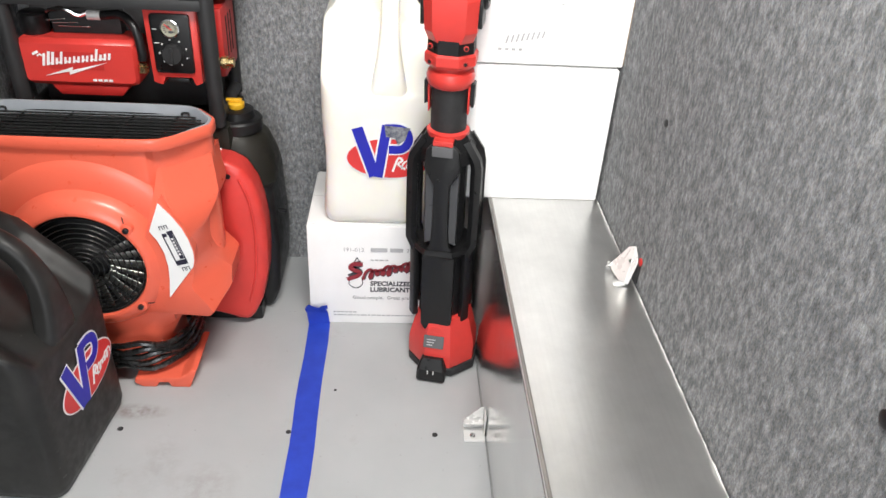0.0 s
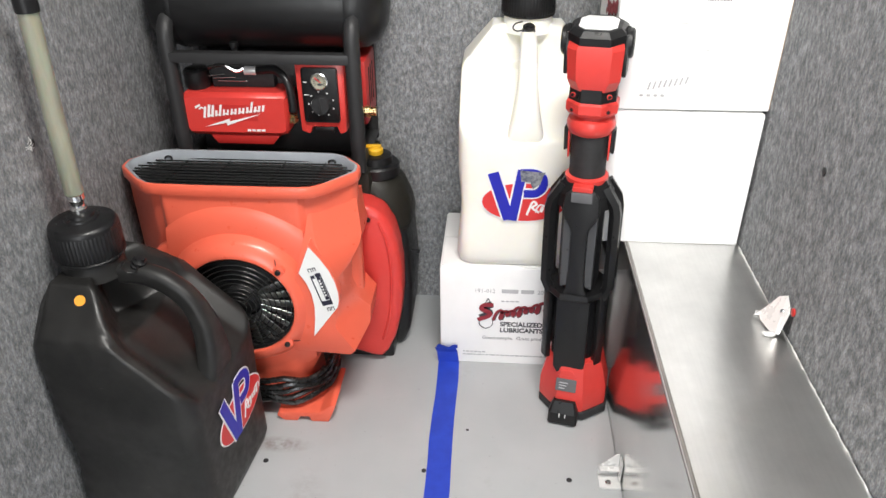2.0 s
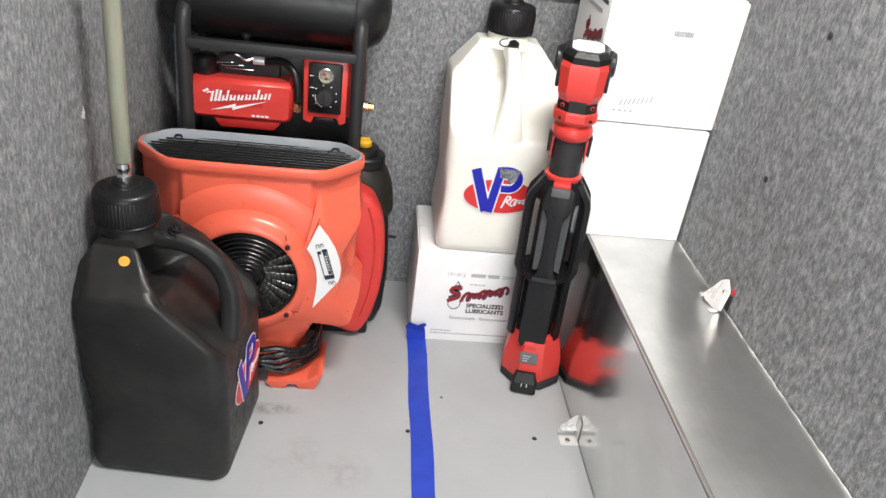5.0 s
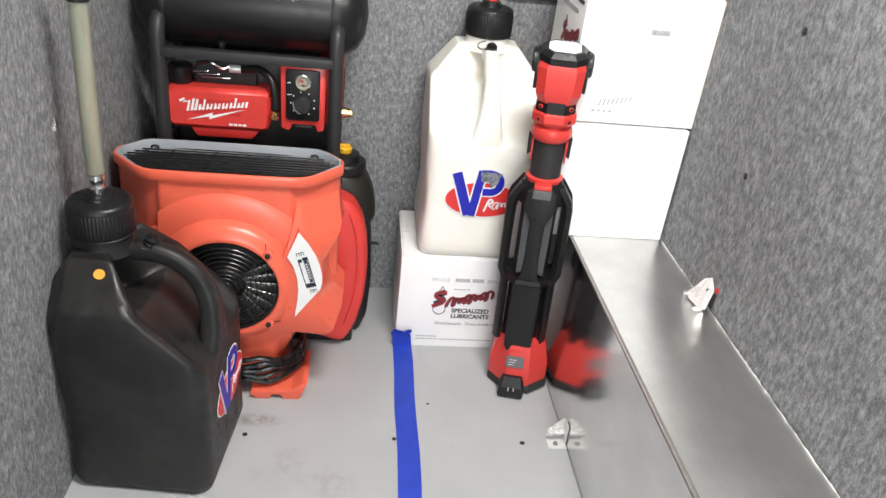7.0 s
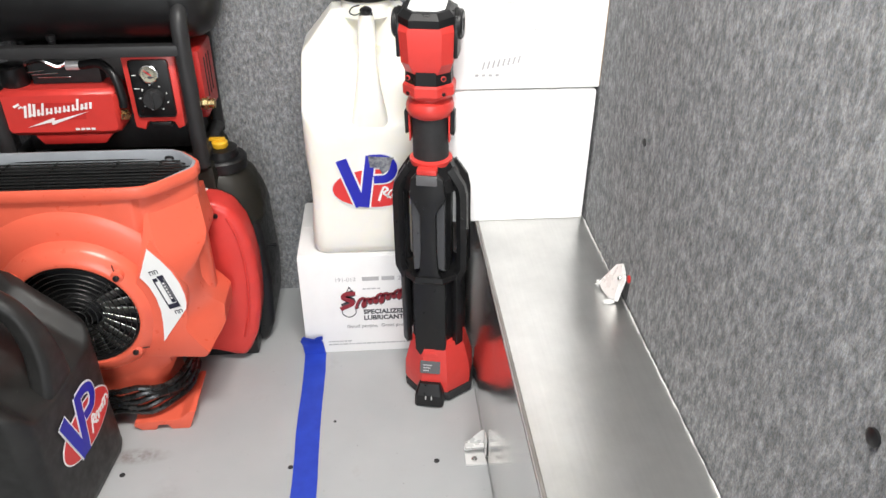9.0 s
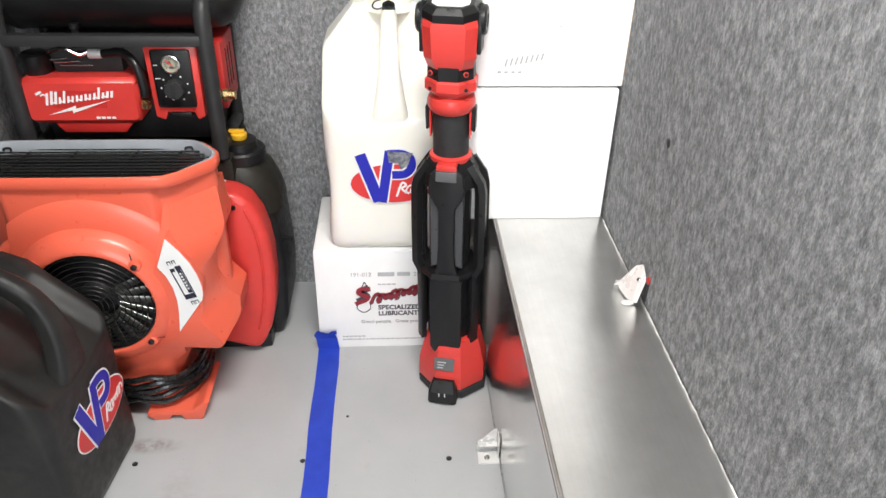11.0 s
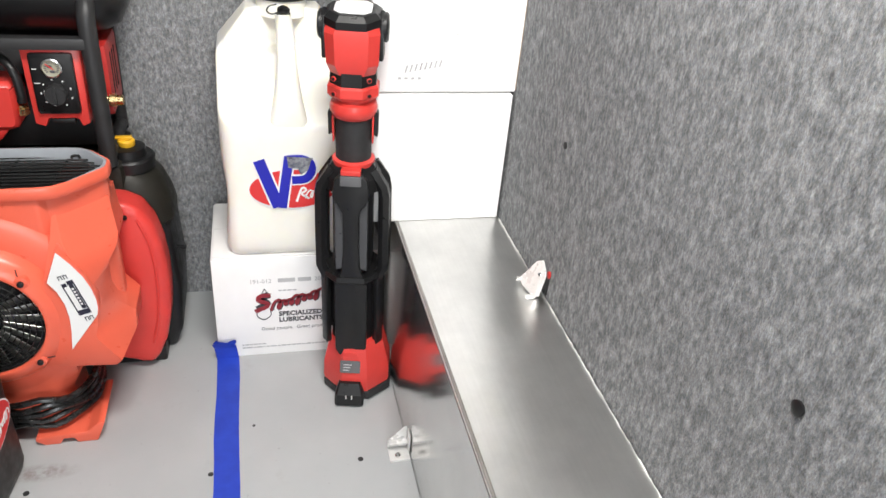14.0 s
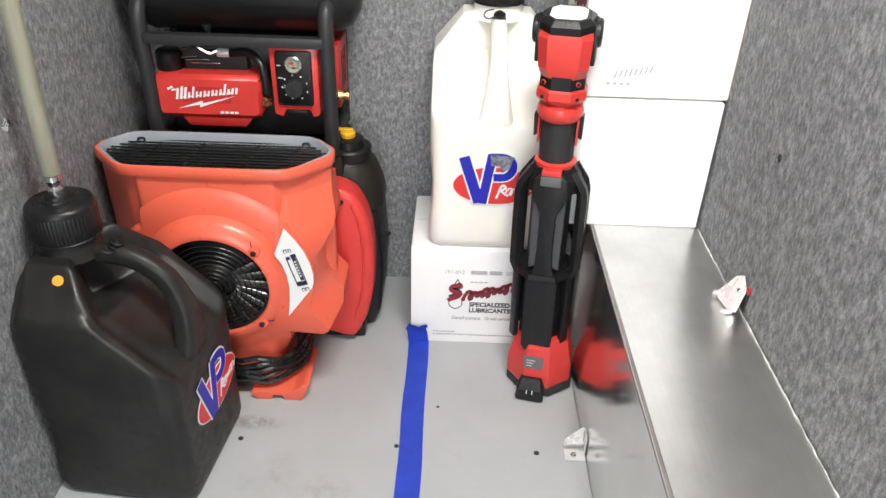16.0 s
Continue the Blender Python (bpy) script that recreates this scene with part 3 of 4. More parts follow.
black = jug("fuel_jug", pose(-0.668, 1.034, 0, 0, 0, -6), JUG_BLACK, "black plastic fuel jug with a filler hose, on the floor", 1.0, 0.018)
hose_x, hose_y = -0.069, 0.0
part("hose_barb", lathe([(0.0125, 0.560), (0.0130, 0.569), (0.0105, 0.571), (0.0105, 0.580), (0.0135, 0.584), (0.0130, 0.592), (0.0105, 0.594), (0.0115, 0.604), (0.0085, 0.610), (0.0085, 0.640)], 20, m=pose(hose_x, hose_y, 0)), CHROME, black, "ribbed bright hose barb")
hose_line = glide([(hose_x, 0, 0.594), (hose_x + 0.001, 0.001, 0.66), (hose_x + 0.003, 0.002, 0.75), (hose_x + 0.006, 0.004, 0.875)], 6)
part("filler_hose", tube(hose_line, 0.0142, 18), HOSE, black, "cloudy yellowish vinyl hose standing upright")
part("hose_cap", lathe([(0.0165, 0.870), (0.0165, 0.895), (0.011, 0.897), (0.011, 0.915)], 16, m=pose(hose_x + 0.006, 0.004, 0)), BLACK, black, "black cap on the end of the hose")
part("sticker", decal(ellipse(0, 0, 0.0095, 0.0085), pose(-0.0432, -0.0863, 0.4512, 49.2, 0, 0)), DOT_ORANGE, black, "round orange sticker")


# ---- air mover ----
def air_mover():
    fan = thing("air_mover", pose(-0.563, 1.30, 0), "orange plastic air mover standing on end, cord wrapped at its foot", "air mover")
    cz = 0.286
    # scroll housing, drawn out front to back
    ring = []
    for k in range(40):
        a = radians(150 + 240 * k / 39)
        ring.append((0.190 * math.cos(a), cz + 0.190 * math.sin(a)))
    ring += [(0.14, 0.40), (-0.14, 0.40)]
    part("scroll_housing", prism(ring, -0.086, 0.08, "y", 0.014, 3), ORANGE, fan)

    def rounded(pts, z, cuts=(0.10, 0.22)):
        for c in cuts:
            res = []
            for j, p in enumerate(pts):
                q = pts[(j + 1) % len(pts)]
                res += [(p[0] + (q[0] - p[0]) * c, p[1] + (q[1] - p[1]) * c), (q[0] + (p[0] - q[0]) * c, q[1] + (p[1] - q[1]) * c)]
            pts = res
        return [(x, y, z) for x, y in pts]

    def sect(w, d, r, z, cy):
        pts = [(w / 2, -d / 2 + r), (w / 2, d / 2 - r), (w / 2 - r, d / 2), (-w / 2 + r, d / 2), (-w / 2, d / 2 - r), (-w / 2, -d / 2 + r), (-w / 2 + r, -d / 2), (w / 2 - r, -d / 2)]
        return rounded([(x, y + cy) for x, y in pts], z)

    def outlet(g, z, cuts=(0.10, 0.22)):
        """The eight-sided outlet, drawn in by g."""
        half = [(0.156 - 0.5 * g, -0.088 + g), (0.228 - g, -0.012 + 0.5 * g), (0.228 - g, 0.022 - 0.4 * g), (0.182 - 0.6 * g, 0.074 - g)]
        return rounded([(x, y) for x, y in half] + [(-x, y) for x, y in half[::-1]], z, cuts)

    def walls(z, front=-0.080, grow=0.0):
        """The outlet's walls: a flat middle panel, a groove beside it, then wings running back."""
        half = [(0.118, front), (0.127, front + 0.0015), (0.136, front + 0.0125), (0.150, front + 0.0150), (0.221 + grow, -0.008), (0.222 + grow, 0.018), (0.178, 0.066)]
        return rounded([(x, y) for x, y in half] + [(-x, y) for x, y in half[::-1]], z, (0.14,))
    part("outlet_duct", loft([walls(0.26), walls(0.36), walls(0.44), walls(0.506)], caps=False), ORANGE, fan, angle=50)
    part("outlet_lip", loft([outlet(0.010, 0.5035), outlet(0.0015, 0.5045), outlet(0.0, 0.507), outlet(0.0, 0.5225), outlet(0.0015, 0.5255), outlet(0.005, 0.5262), outlet(0.0065, 0.520)], caps=False), ORANGE, fan, "raised orange lip", angle=50)
    part("rim_band", loft([outlet(0.0058, 0.518)] + [[(x, y, z + 0.05 * y) for x, y, z in outlet(g, h)] for g, h in ((0.0058, 0.5255), (0.0105, 0.5262), (0.0125, 0.522))] + [outlet(0.0150, 0.5052)], caps=False), GREY_RIM, fan, "grey band inside the outlet", angle=50)
    # closed black lining: the outlet's inner shade is put into its colour
    part("throat", loft([outlet(0.0150, 0.5050), outlet(0.0240, 0.500), outlet(0.0240, 0.440), [(0.02 * x, 0.02 * y, 0.440) for x, y, z in outlet(0.0240, 0.440)]], caps=False), BLACK_MATT, fan, "inside of the outlet, its shade painted black")
    for k in range(11):
        y = -0.068 + 0.0129 * k
        half = 0.150 + 0.062 * min(1.0, (y + 0.076) / 0.060) if y < 0.02 else 0.212 - 0.8 * (y - 0.02)
        part("guard_wire", rod((-half, y, 0.5125), (half, y, 0.5125), 0.0018, 8), GUARD, fan)
    for x in (-0.13, -0.045, 0.065, 0.145):
        part("guard_wire", rod((x - 0.006, -0.074, 0.5098), (x + 0.006, 0.058, 0.5098), 0.0018, 8), GUARD, fan)
    for x in (-0.162, 0.165):
        hook = tube(glide([(x - 0.007, 0.054, 0.5130), (x - 0.006, 0.056, 0.5170), (x + 0.004, 0.056, 0.5175), (x + 0.007, 0.053, 0.5130)], 4), 0.0022, 6)
        part("guard_clip", hook, BLACK, fan)
    # stepped front face round the inlet, cut off where the middle panel ends
    turn = pose(0, 0, cz, 90, 0, 0)
    dome = lathe([(0.199, 0.070), (0.197, 0.0795), (0.191, 0.0832), (0.182, 0.0862), (0.168, 0.0895), (0.152, 0.0915), (0.140, 0.0920)], 96, m=turn, caps=False)
    for sx in (-1, 1):
        cut = bmesh.ops.bisect_plane(dome, geom=dome.verts[:] + dome.edges[:] + dome.faces[:], plane_co=(sx * 0.131, 0, 0), plane_no=(sx, 0, 0), clear_outer=True)
        edges = [e for e in cut["geom_cut"] if isinstance(e, bmesh.types.BMEdge)]
        side = bmesh.ops.extrude_edge_only(dome, edges=edges)
        bmesh.ops.translate(dome, vec=(sx * 0.003, 0.030, 0), verts=[v for v in side["geom"] if isinstance(v, bmesh.types.BMVert)])
    part("scroll_dome", dome, ORANGE, fan)
    cone = lathe([(0.1465, 0.088), (0.1455, 0.0935), (0.1415, 0.0985), (0.1395, 0.1040), (0.134, 0.1100), (0.126, 0.1160), (0.118, 0.1205), (0.112, 0.1225), (0.1085, 0.1215), (0.1070, 0.1185), (0.1068, 0.115)], 96, m=turn, caps=False)
    part("inlet_ring", cone, ORANGE, fan)
    # black bowl in place of the shade behind the inlet guard
    part("inlet_well", lathe([(0.1066, 0.116), (0.1060, 0.0885), (0.002, 0.0875)], 48, m=turn, caps=False), BLACK_MATT, fan, "inside of the inlet, its shade painted black")
    for k in range(10):
        r = 0.016 + 0.0096 * k
        loop = [Vector((r * math.cos(a), -0.116 - 0.007 * (1 - (r / 0.1) ** 2), cz + r * math.sin(a))) for a in [2 * math.pi * j / 44 for j in range(44)]]
        part("guard_ring", tube(loop, 0.00125, 6, loop=True), GUARD, fan)
    for a in (44, 136, 226, 314):
        for off in (-2, 2):
            part("guard_spoke", rod((0.014 * math.cos(radians(a + 4 * off)), -0.1215, cz + 0.014 * math.sin(radians(a + 4 * off))), (0.108 * math.cos(radians(a + off * 0.4)), -0.1145, cz + 0.108 * math.sin(radians(a + off * 0.4))), 0.0013, 6), GUARD, fan)
    wheel = part("impeller", lathe([(0.034, 0.0880), (0.034, 0.0950), (0.028, 0.102), (0.014, 0.104)], 40, m=turn), BLACK_MATT, fan, "dark impeller hub behind the guard")
    # blades only at lower right, where they shine; the shaded ones are left out
    for k in range(9):
        a = radians(-92 + 15 * k)
        vane = bx(0.038, 0.102, -0.0008, 0.0008, -0.012, 0.012, 0.0004, 1, m=pose(0, -0.0985, cz) @ Matrix.Rotation(-a, 4, "Y") @ Matrix.Rotation(radians(28 + 4 * (k % 3)), 4, "X"))
        part("blade", vane, BLADE, wheel, "shiny metal blade")
    for a in (44, -44, 136, 224):
        x, z = 0.120 * math.cos(radians(a)), cz + 0.120 * math.sin(radians(a))
        part("screw", lathe([(0.0055, 0.0), (0.0055, 0.004), (0.003, 0.005)], 10, m=pose(x, -0.122, z, 90)), BLACK, fan, "black screw")
        part("screw_boss", lathe([(0.014, 0.0), (0.011, 0.020), (0.008, 0.021)], 16, m=pose(x, -0.101, z, 90)), ORANGE, fan)
        slit = bx(-0.0007, 0.0007, -0.0008, 0.0006, 0.012, 0.027, 0, 1, m=pose(x * 0.97, -0.1165, cz + (z - cz) * 0.97) @ Matrix.Rotation(radians(90 - a - 50), 4, "Y"))
        part("moulding_slit", slit, BLACK_MATT, fan)
    # the side: wing above, waist, and the wedge-shaped foot below
    rows = ((0.168, 0.085, -0.090, 0.196, -0.104, 0.215, -0.030), (0.176, 0.085, -0.104, 0.208, -0.114, 0.226, -0.030), (0.196, 0.088, -0.106, 0.221, -0.128, 0.236, -0.030), (0.237, 0.100, -0.112, 0.186, -0.116, 0.239, -0.030), (0.247, 0.105, -0.113, 0.183, -0.1145, 0.232, -0.035),
            (0.272, 0.110, -0.113, 0.190, -0.1140, 0.212, -0.045), (0.300, 0.112, -0.113, 0.193, -0.1140, 0.204, -0.055), (0.346, 0.112, -0.113, 0.189, -0.1130, 0.205, -0.055), (0.386, 0.124, -0.109, 0.173, -0.1100, 0.226, -0.035),
            (0.402, 0.128, -0.100, 0.164, -0.1040, 0.229, -0.022), (0.428, 0.133, -0.084, 0.152, -0.0860, 0.224, -0.010), (0.470, 0.140, -0.064, 0.1455, -0.0645, 0.2205, -0.008))
    part("side_wing", loft([[(ax, ay, z), (ex, ey, z), (fx, fy, z), (fx, 0.05, z), (ax, 0.05, z)] for z, ax, ay, ex, ey, fx, fy in rows]), ORANGE, fan, "side wing ending in a wedge-shaped foot", angle=30)
    # pedestal and the notched foot
    part("pedestal", loft([sect(0.235, 0.15, 0.03, 0.02, -0.01), sect(0.225, 0.15, 0.03, 0.085, -0.01), sect(0.29, 0.17, 0.03, 0.15, -0.005)]), ORANGE, fan)
    for sx in (-1, 1):
        foot = prism([(sx * x, z) for x, z in ((0.058, 0.0), (0.086, 0.0), (0.092, 0.012), (0.110, 0.012), (0.115, 0.0), (0.152, 0.0), (0.170, 0.046), (0.158, 0.046), (0.135, 0.026), (0.046, 0.022), (0.042, 0.012))], -0.124, 0.0, "y", 0.004, 2)
        part("foot", foot, ORANGE, fan, "notched orange foot")
    for k, (z, g) in enumerate(((0.046, 0.0), (0.060, 0.006), (0.074, 0.002), (0.086, 0.008), (0.100, -0.004))):
        loop = [Vector((x * (1 + g), y * (1 + g) - 0.012, z + 0.006 * math.sin(3 * x * 20 + k))) for x, y in rrect(0.300 - 0.010 * (k % 2), 0.205, 0.085, 8, fill=3)]
        part("cord_loop", tube(loop, 0.0062, 8, loop=True), CORD, fan, "loop of black power cord")
    # curved white label
    face = pose(0, -0.1154, 0, 90, 0, 0)
    outer = [(0.147, 0.423), (0.166, 0.398), (0.181, 0.373), (0.190, 0.349), (0.195, 0.325), (0.195, 0.306), (0.192, 0.292), (0.166, 0.256)]
    inner = [(0.140, 0.220), (0.1455, 0.262), (0.1470, 0.290), (0.1440, 0.319), (0.1360, 0.345), (0.1240, 0.365)]
    boss = [(0.158 + (x - 0.158) * 1.05, 0.32 + (z - 0.32) * 1.03) for x, z in outer + inner]
    part("label_boss", prism(boss, -0.1151, -0.080, "y", 0.002, 2), ORANGE, fan)
    part("label_plate", decal(outer + inner, face, thick=0.0008), LABEL_WHITE, fan, "curved white label")
    turned = face @ Matrix.Translation((0.163, 0.331, 0.0012)) @ Matrix.Rotation(radians(-74), 4, "Z")
    dark = decal(bar(-0.033, -0.026, -0.0095, -0.0015), turned)
    decal(bar(-0.036, -0.029, 0.0005, 0.0115), turned, dark)
    decal(bar(-0.026, 0.030, -0.0095, -0.0075), turned, dark)
    decal(bar(-0.029, 0.030, 0.0095, 0.0115), turned, dark)
    decal(bar(0.026, 0.036, -0.0095, 0.0115), turned, dark)
    decal(bar(-0.029, 0.024, 0.0015, 0.0085), turned, dark)
    part("label_mark", dark, PRINT_INK, fan, "dark frame printed on the label")
    decal_text = None
    for k in range(6):
        decal_text = decal(bar(-0.021 + 0.0066 * k, -0.0175 + 0.0066 * k, 0.0032, 0.0068), turned @ Matrix.Translation((0, 0, 0.0007)), decal_text)
    part("label_print", decal_text, LABEL_WHITE, fan)
    for x0, x1, y0, y1 in ((-0.049, -0.041, -0.0085, -0.0020), (-0.049, -0.041, 0.0005, 0.0065), (0.042, 0.050, -0.004, 0.002), (0.042, 0.050, 0.0035, 0.010)):
        o = decal(bar(x0, x1, y0, y0 + 0.0012), turned)
        decal(bar(x0, x1, y1 - 0.0012, y1), turned, o)
        decal(bar(x0, x0 + 0.0013, y0, y1), turned, o)
        part("label_print", o, PRINT_INK, fan)
    return fan


air_mover()


# ---- compressor ----
def compressor():
    ox, oy = -0.545, 1.46
    comp = thing("air_compressor", pose(ox, oy, GEN_TOP), "red and black air compressor with a black tank on top", "air compressor")
    g = GEN_TOP
    tz, ty, tr = 0.778 - g, 0.092, 0.092
    half = 0.246
    prof = [(0.004, -half), (0.045, -half + 0.006), (0.075, -half + 0.022), (0.088, -half + 0.045), (tr, -half + 0.070), (tr, half - 0.070), (0.088, half - 0.045), (0.075, half - 0.022), (0.045, half - 0.006), (0.004, half)]
    part("air_tank", lathe(prof, 48, m=pose(0.0, ty, tz, 0, 90, 0)), ENAMEL, comp, "black air tank")
    part("weld_band", lathe([(tr + 0.0012, -0.006), (tr + 0.002, 0), (tr + 0.0012, 0.006)], 48, m=pose(-half + 0.072, ty, tz, 0, 90, 0), caps=False), BLACK, comp)
    part("weld_band", lathe([(tr + 0.0012, -0.006), (tr + 0.002, 0), (tr + 0.0012, 0.006)], 48, m=pose(half - 0.072, ty, tz, 0, 90, 0), caps=False), BLACK, comp)
    part("drain_valve", lathe([(0.007, 0.0), (0.007, 0.012), (0.009, 0.013), (0.009, 0.022)], 12, m=pose(-0.060, 0.02, 0.690 - g)), BLACK, comp)
    # glints of the worn tank label, set on as pale flecks
    fleck = bmesh.new()
    rt = random.Random(12)
    for k in range(46):
        x = -0.035 + 0.135 * rt.random()
        a = radians(20 + 5 * rt.random())
        bx(x, x + rt.uniform(0.001, 0.006), -0.0006, 0.0004, -0.0006, 0.0007, 0, 1, fleck, pose(0, ty - tr * math.cos(a), tz + tr * math.sin(a), -math.degrees(a)))
    part("label_glints", fleck, LIGHT_GREY, comp, "pale flecks painted as the glints of a worn label")["kind"] = "stuff"
    xl, xr = -0.183, 0.182
    for x in (xl, xr):
        up = tube(glide([(x, -0.012, 0.0), (x, -0.012, 0.15), (x, -0.012, 0.70 - g), (x, -0.004, 0.745 - g), (x, 0.030, 0.77 - g)], 5), 0.0155, 12)
        part("upright", up, GREY_STEEL, comp)
        part("rear_upright", rod((x, 0.176, 0.0), (x, 0.176, 0.74 - g), 0.013, 12), GREY_STEEL, comp)
        part("base_rail", rod((x, -0.02, 0.013), (x, 0.18, 0.013), 0.013, 12), GREY_STEEL, comp)
    part("crossbar", bx(xl, xr, -0.026, -0.002, 0.681 - g, 0.702 - g, 0.004), GREY_STEEL, comp)
    part("lower_bar", bx(xl, xr, -0.022, -0.002, 0.004, 0.024, 0.004), GREY_STEEL, comp)
    # pump cover
    cov = prism([(-0.180, 0.010), (-0.176, 0.084), (0.042, 0.086), (0.045, 0.072), (0.043, 0.004), (0.030, -0.006), (-0.168, -0.006)], -0.012, 0.14, "y", 0.009, 1, m=pose(0, 0, 0.532 - g))
    part("pump_cover", cov, RED, comp)
    part("cover_chin", prism([(-0.13, -0.006), (-0.115, -0.027), (0.002, -0.027), (0.020, -0.006)], -0.004, 0.13, "y", 0.004, 2, m=pose(0, 0, 0.532 - g)), RED_DARK, comp)
    face = pose(0, -0.0126, 0.532 - g, 90, 0, 0)
    part("badge_recess", decal(bar(-0.122, -0.022, 0.028, 0.062, 0.06), face, thick=0.0005), RED_DARK, comp)
    up = face @ Matrix.Translation((0, 0, 0.0008))
    mark = None
    for k, (tall, wide) in enumerate(((0.024, 0.0048), (0.027, 0.0052), (0.025, 0.0052), (0.013, 0.0044), (0.024, 0.0044), (0.013, 0.0040), (0.012, 0.0040), (0.013, 0.0040), (0.012, 0.0042), (0.013, 0.0042), (0.012, 0.0040), (0.013, 0.0042), (0.023, 0.0044), (0.012, 0.0046), (0.013, 0.0046), (0.013, 0.0046))):
        x = -0.141 + 0.0080 * k
        y = 0.0335 + 0.00105 * k
        mark = decal(bar(x, x + wide, y, y + tall, 0.22), up @ Matrix.Translation((0, 0, 0.00004 * k)), mark)
    for k in range(8):
        x, y = -0.139 + 0.0160 * k, 0.0340 + 0.0021 * k + (0.018 if k < 1 else 0.0)
        strip([(x, y), (x + 0.005, y + 0.0035), (x + 0.009, y + 0.001)], 0.0030, up @ Matrix.Translation((0, 0, 0.0008)), mark, steps=2)
    strip([(-0.147, 0.055), (-0.136, 0.061)], 0.0045, up @ Matrix.Translation((0, 0, 0.0008)), mark, steps=2)
    part("brand_mark", mark, LABEL_WHITE, comp, "white script-like mark")["kind"] = "stuff"
    part("brand_bolt", decal([(-0.132, 0.0140), (-0.078, 0.0330), (-0.080, 0.0265), (-0.012, 0.0440), (-0.086, 0.0175), (-0.086, 0.0235)], up), LABEL_WHITE, comp, "white bolt under the mark")
    for k in range(4):
        part("print_bar", decal(bar(-0.045 + 0.0098 * k, -0.0375 + 0.0098 * k, 0.0060, 0.0105), up), LABEL_WHITE, comp)
    # dark machinery between the cover and the bar
    part("filter", lathe([(0.024, 0.0), (0.026, 0.004), (0.026, 0.036), (0.022, 0.040)], 24, m=pose(-0.150, 0.03, 0.616 - g)), BLACK, comp, "black ribbed intake filter")
    part("pump_head", bx(-0.12, 0.01, 0.03, 0.12, 0.612 - g, 0.66 - g, 0.006), BLACK_MATT, comp)
    part("motor_housing", bx(-0.17, 0.165, 0.055, 0.165, 0.010, 0.665 - g, 0.012), BLACK_MATT, comp, "dark housing behind the cover")
    for k in range(3):
        part("cooling_fin", bx(-0.105, -0.045 - 0.012 * k, 0.024, 0.05, 0.630 - g + 0.011 * k, 0.632 - g + 0.011 * k, 0.0008, m=pose(0, 0, 0, 0, -3 * k, 0)), CHROME, comp, "bare metal cooling fin")
    part("fuel_line", tube(glide([(-0.118, 0.016, 0.660 - g), (-0.085, 0.010, 0.668 - g), (-0.060, 0.012, 0.656 - g), (-0.045, 0.016, 0.660 - g)], 5), 0.004, 8), CHROME, comp, "bent bright pipe")
    part("hose_fitting", lathe([(0.009, 0), (0.009, 0.022), (0.007, 0.03)], 12, m=pose(-0.045, 0.02, 0.655 - g, 0, 90, 0)), ZINC, comp)
    part("air_hose", tube(glide([(-0.02, 0.02, 0.655 - g), (0.020, 0.010, 0.660 - g), (0.047, -0.006, 0.640 - g), (0.054, -0.010, 0.600 - g), (0.053, -0.010, 0.582 - g)], 6), 0.0085, 12), BLACK, comp)
    part("brass_fitting", lathe([(0.010, 0.0), (0.010, 0.012), (0.008, 0.013), (0.008, 0.018)], 6, m=pose(0.053, -0.012, 0.560 - g)), BRASS, comp, "brass hose fitting")
    # control panel
    shell = prism([(0.066, 0.002), (0.064, 0.140), (0.072, 0.148), (0.156, 0.148), (0.162, 0.140), (0.160, 0.002), (0.146, -0.004), (0.140, 0.012), (0.090, 0.012), (0.084, -0.004)], -0.006, 0.045, "y", 0.004, 2, m=pose(0, 0, 0.536 - g))
    part("control_shell", shell, RED, comp)
    part("side_cover", bx(0.140, 0.197, 0.040, 0.158, 0.535 - g, 0.672 - g, 0.008), RED_DARK, comp, "red side cover with vents")
    for k in range(3):
        part("vent_slot", bx(0.1965, 0.1985, 0.070 + 0.022 * k, 0.074 + 0.022 * k, 0.570 - g, 0.650 - g, 0.0006, 1), BLACK_MATT, comp)
    part("control_face", bx(0.077, 0.149, -0.0095, -0.0065, 0.560 - g, 0.672 - g, 0.006, 2), BLACK, comp, "black control panel")
    gm = pose(0.113, -0.010, 0.646 - g, 90, 0, 0)
    part("gauge_bezel", lathe([(0.0175, 0.0), (0.0175, 0.006), (0.0150, 0.0068), (0.0145, 0.004)], 28, m=gm, caps=False), CHROME, comp, "bright gauge bezel")
    # the olive reflection on the gauge is put into the dial's colour
    part("gauge_dial", lathe([(0.0148, 0.0032), (0.0148, 0.0042)], 28, m=gm), plastic("olive_reflection_dial", (0.30, 0.29, 0.22), 0.3, 0.05, 0.5, 0.3), comp, "pressure gauge dial")
    part("gauge_needle", bx(-0.001, 0.001, -0.0052, -0.0046, -0.004, 0.012, 0, 1, m=pose(0.113, -0.010, 0.646 - g) @ Matrix.Rotation(radians(-50), 4, "Y")), LABEL_RED, comp)
    arc = None
    for a in range(-130, 131, 20):
        arc = decal(bar(-0.0008, 0.0008, 0.0085, 0.0125), gm @ Matrix.Rotation(radians(a), 4, "Z") @ Matrix.Translation((0, 0, 0.0043)), arc, 0.0003)
    decal(ellipse(0.001, -0.0065, 0.0050, 0.0026), gm @ Matrix.Translation((0, 0, 0.0043)), arc, 0.0003)
    decal(ellipse(-0.003, 0.0030, 0.0042, 0.0030), gm @ Matrix.Translation((0, 0, 0.0043)), arc, 0.0003)
    part("gauge_scale", arc, PRINT_DARK, comp)
    km = pose(0.113, -0.0095, 0.598 - g, 90, 0, 0)
    n = 48
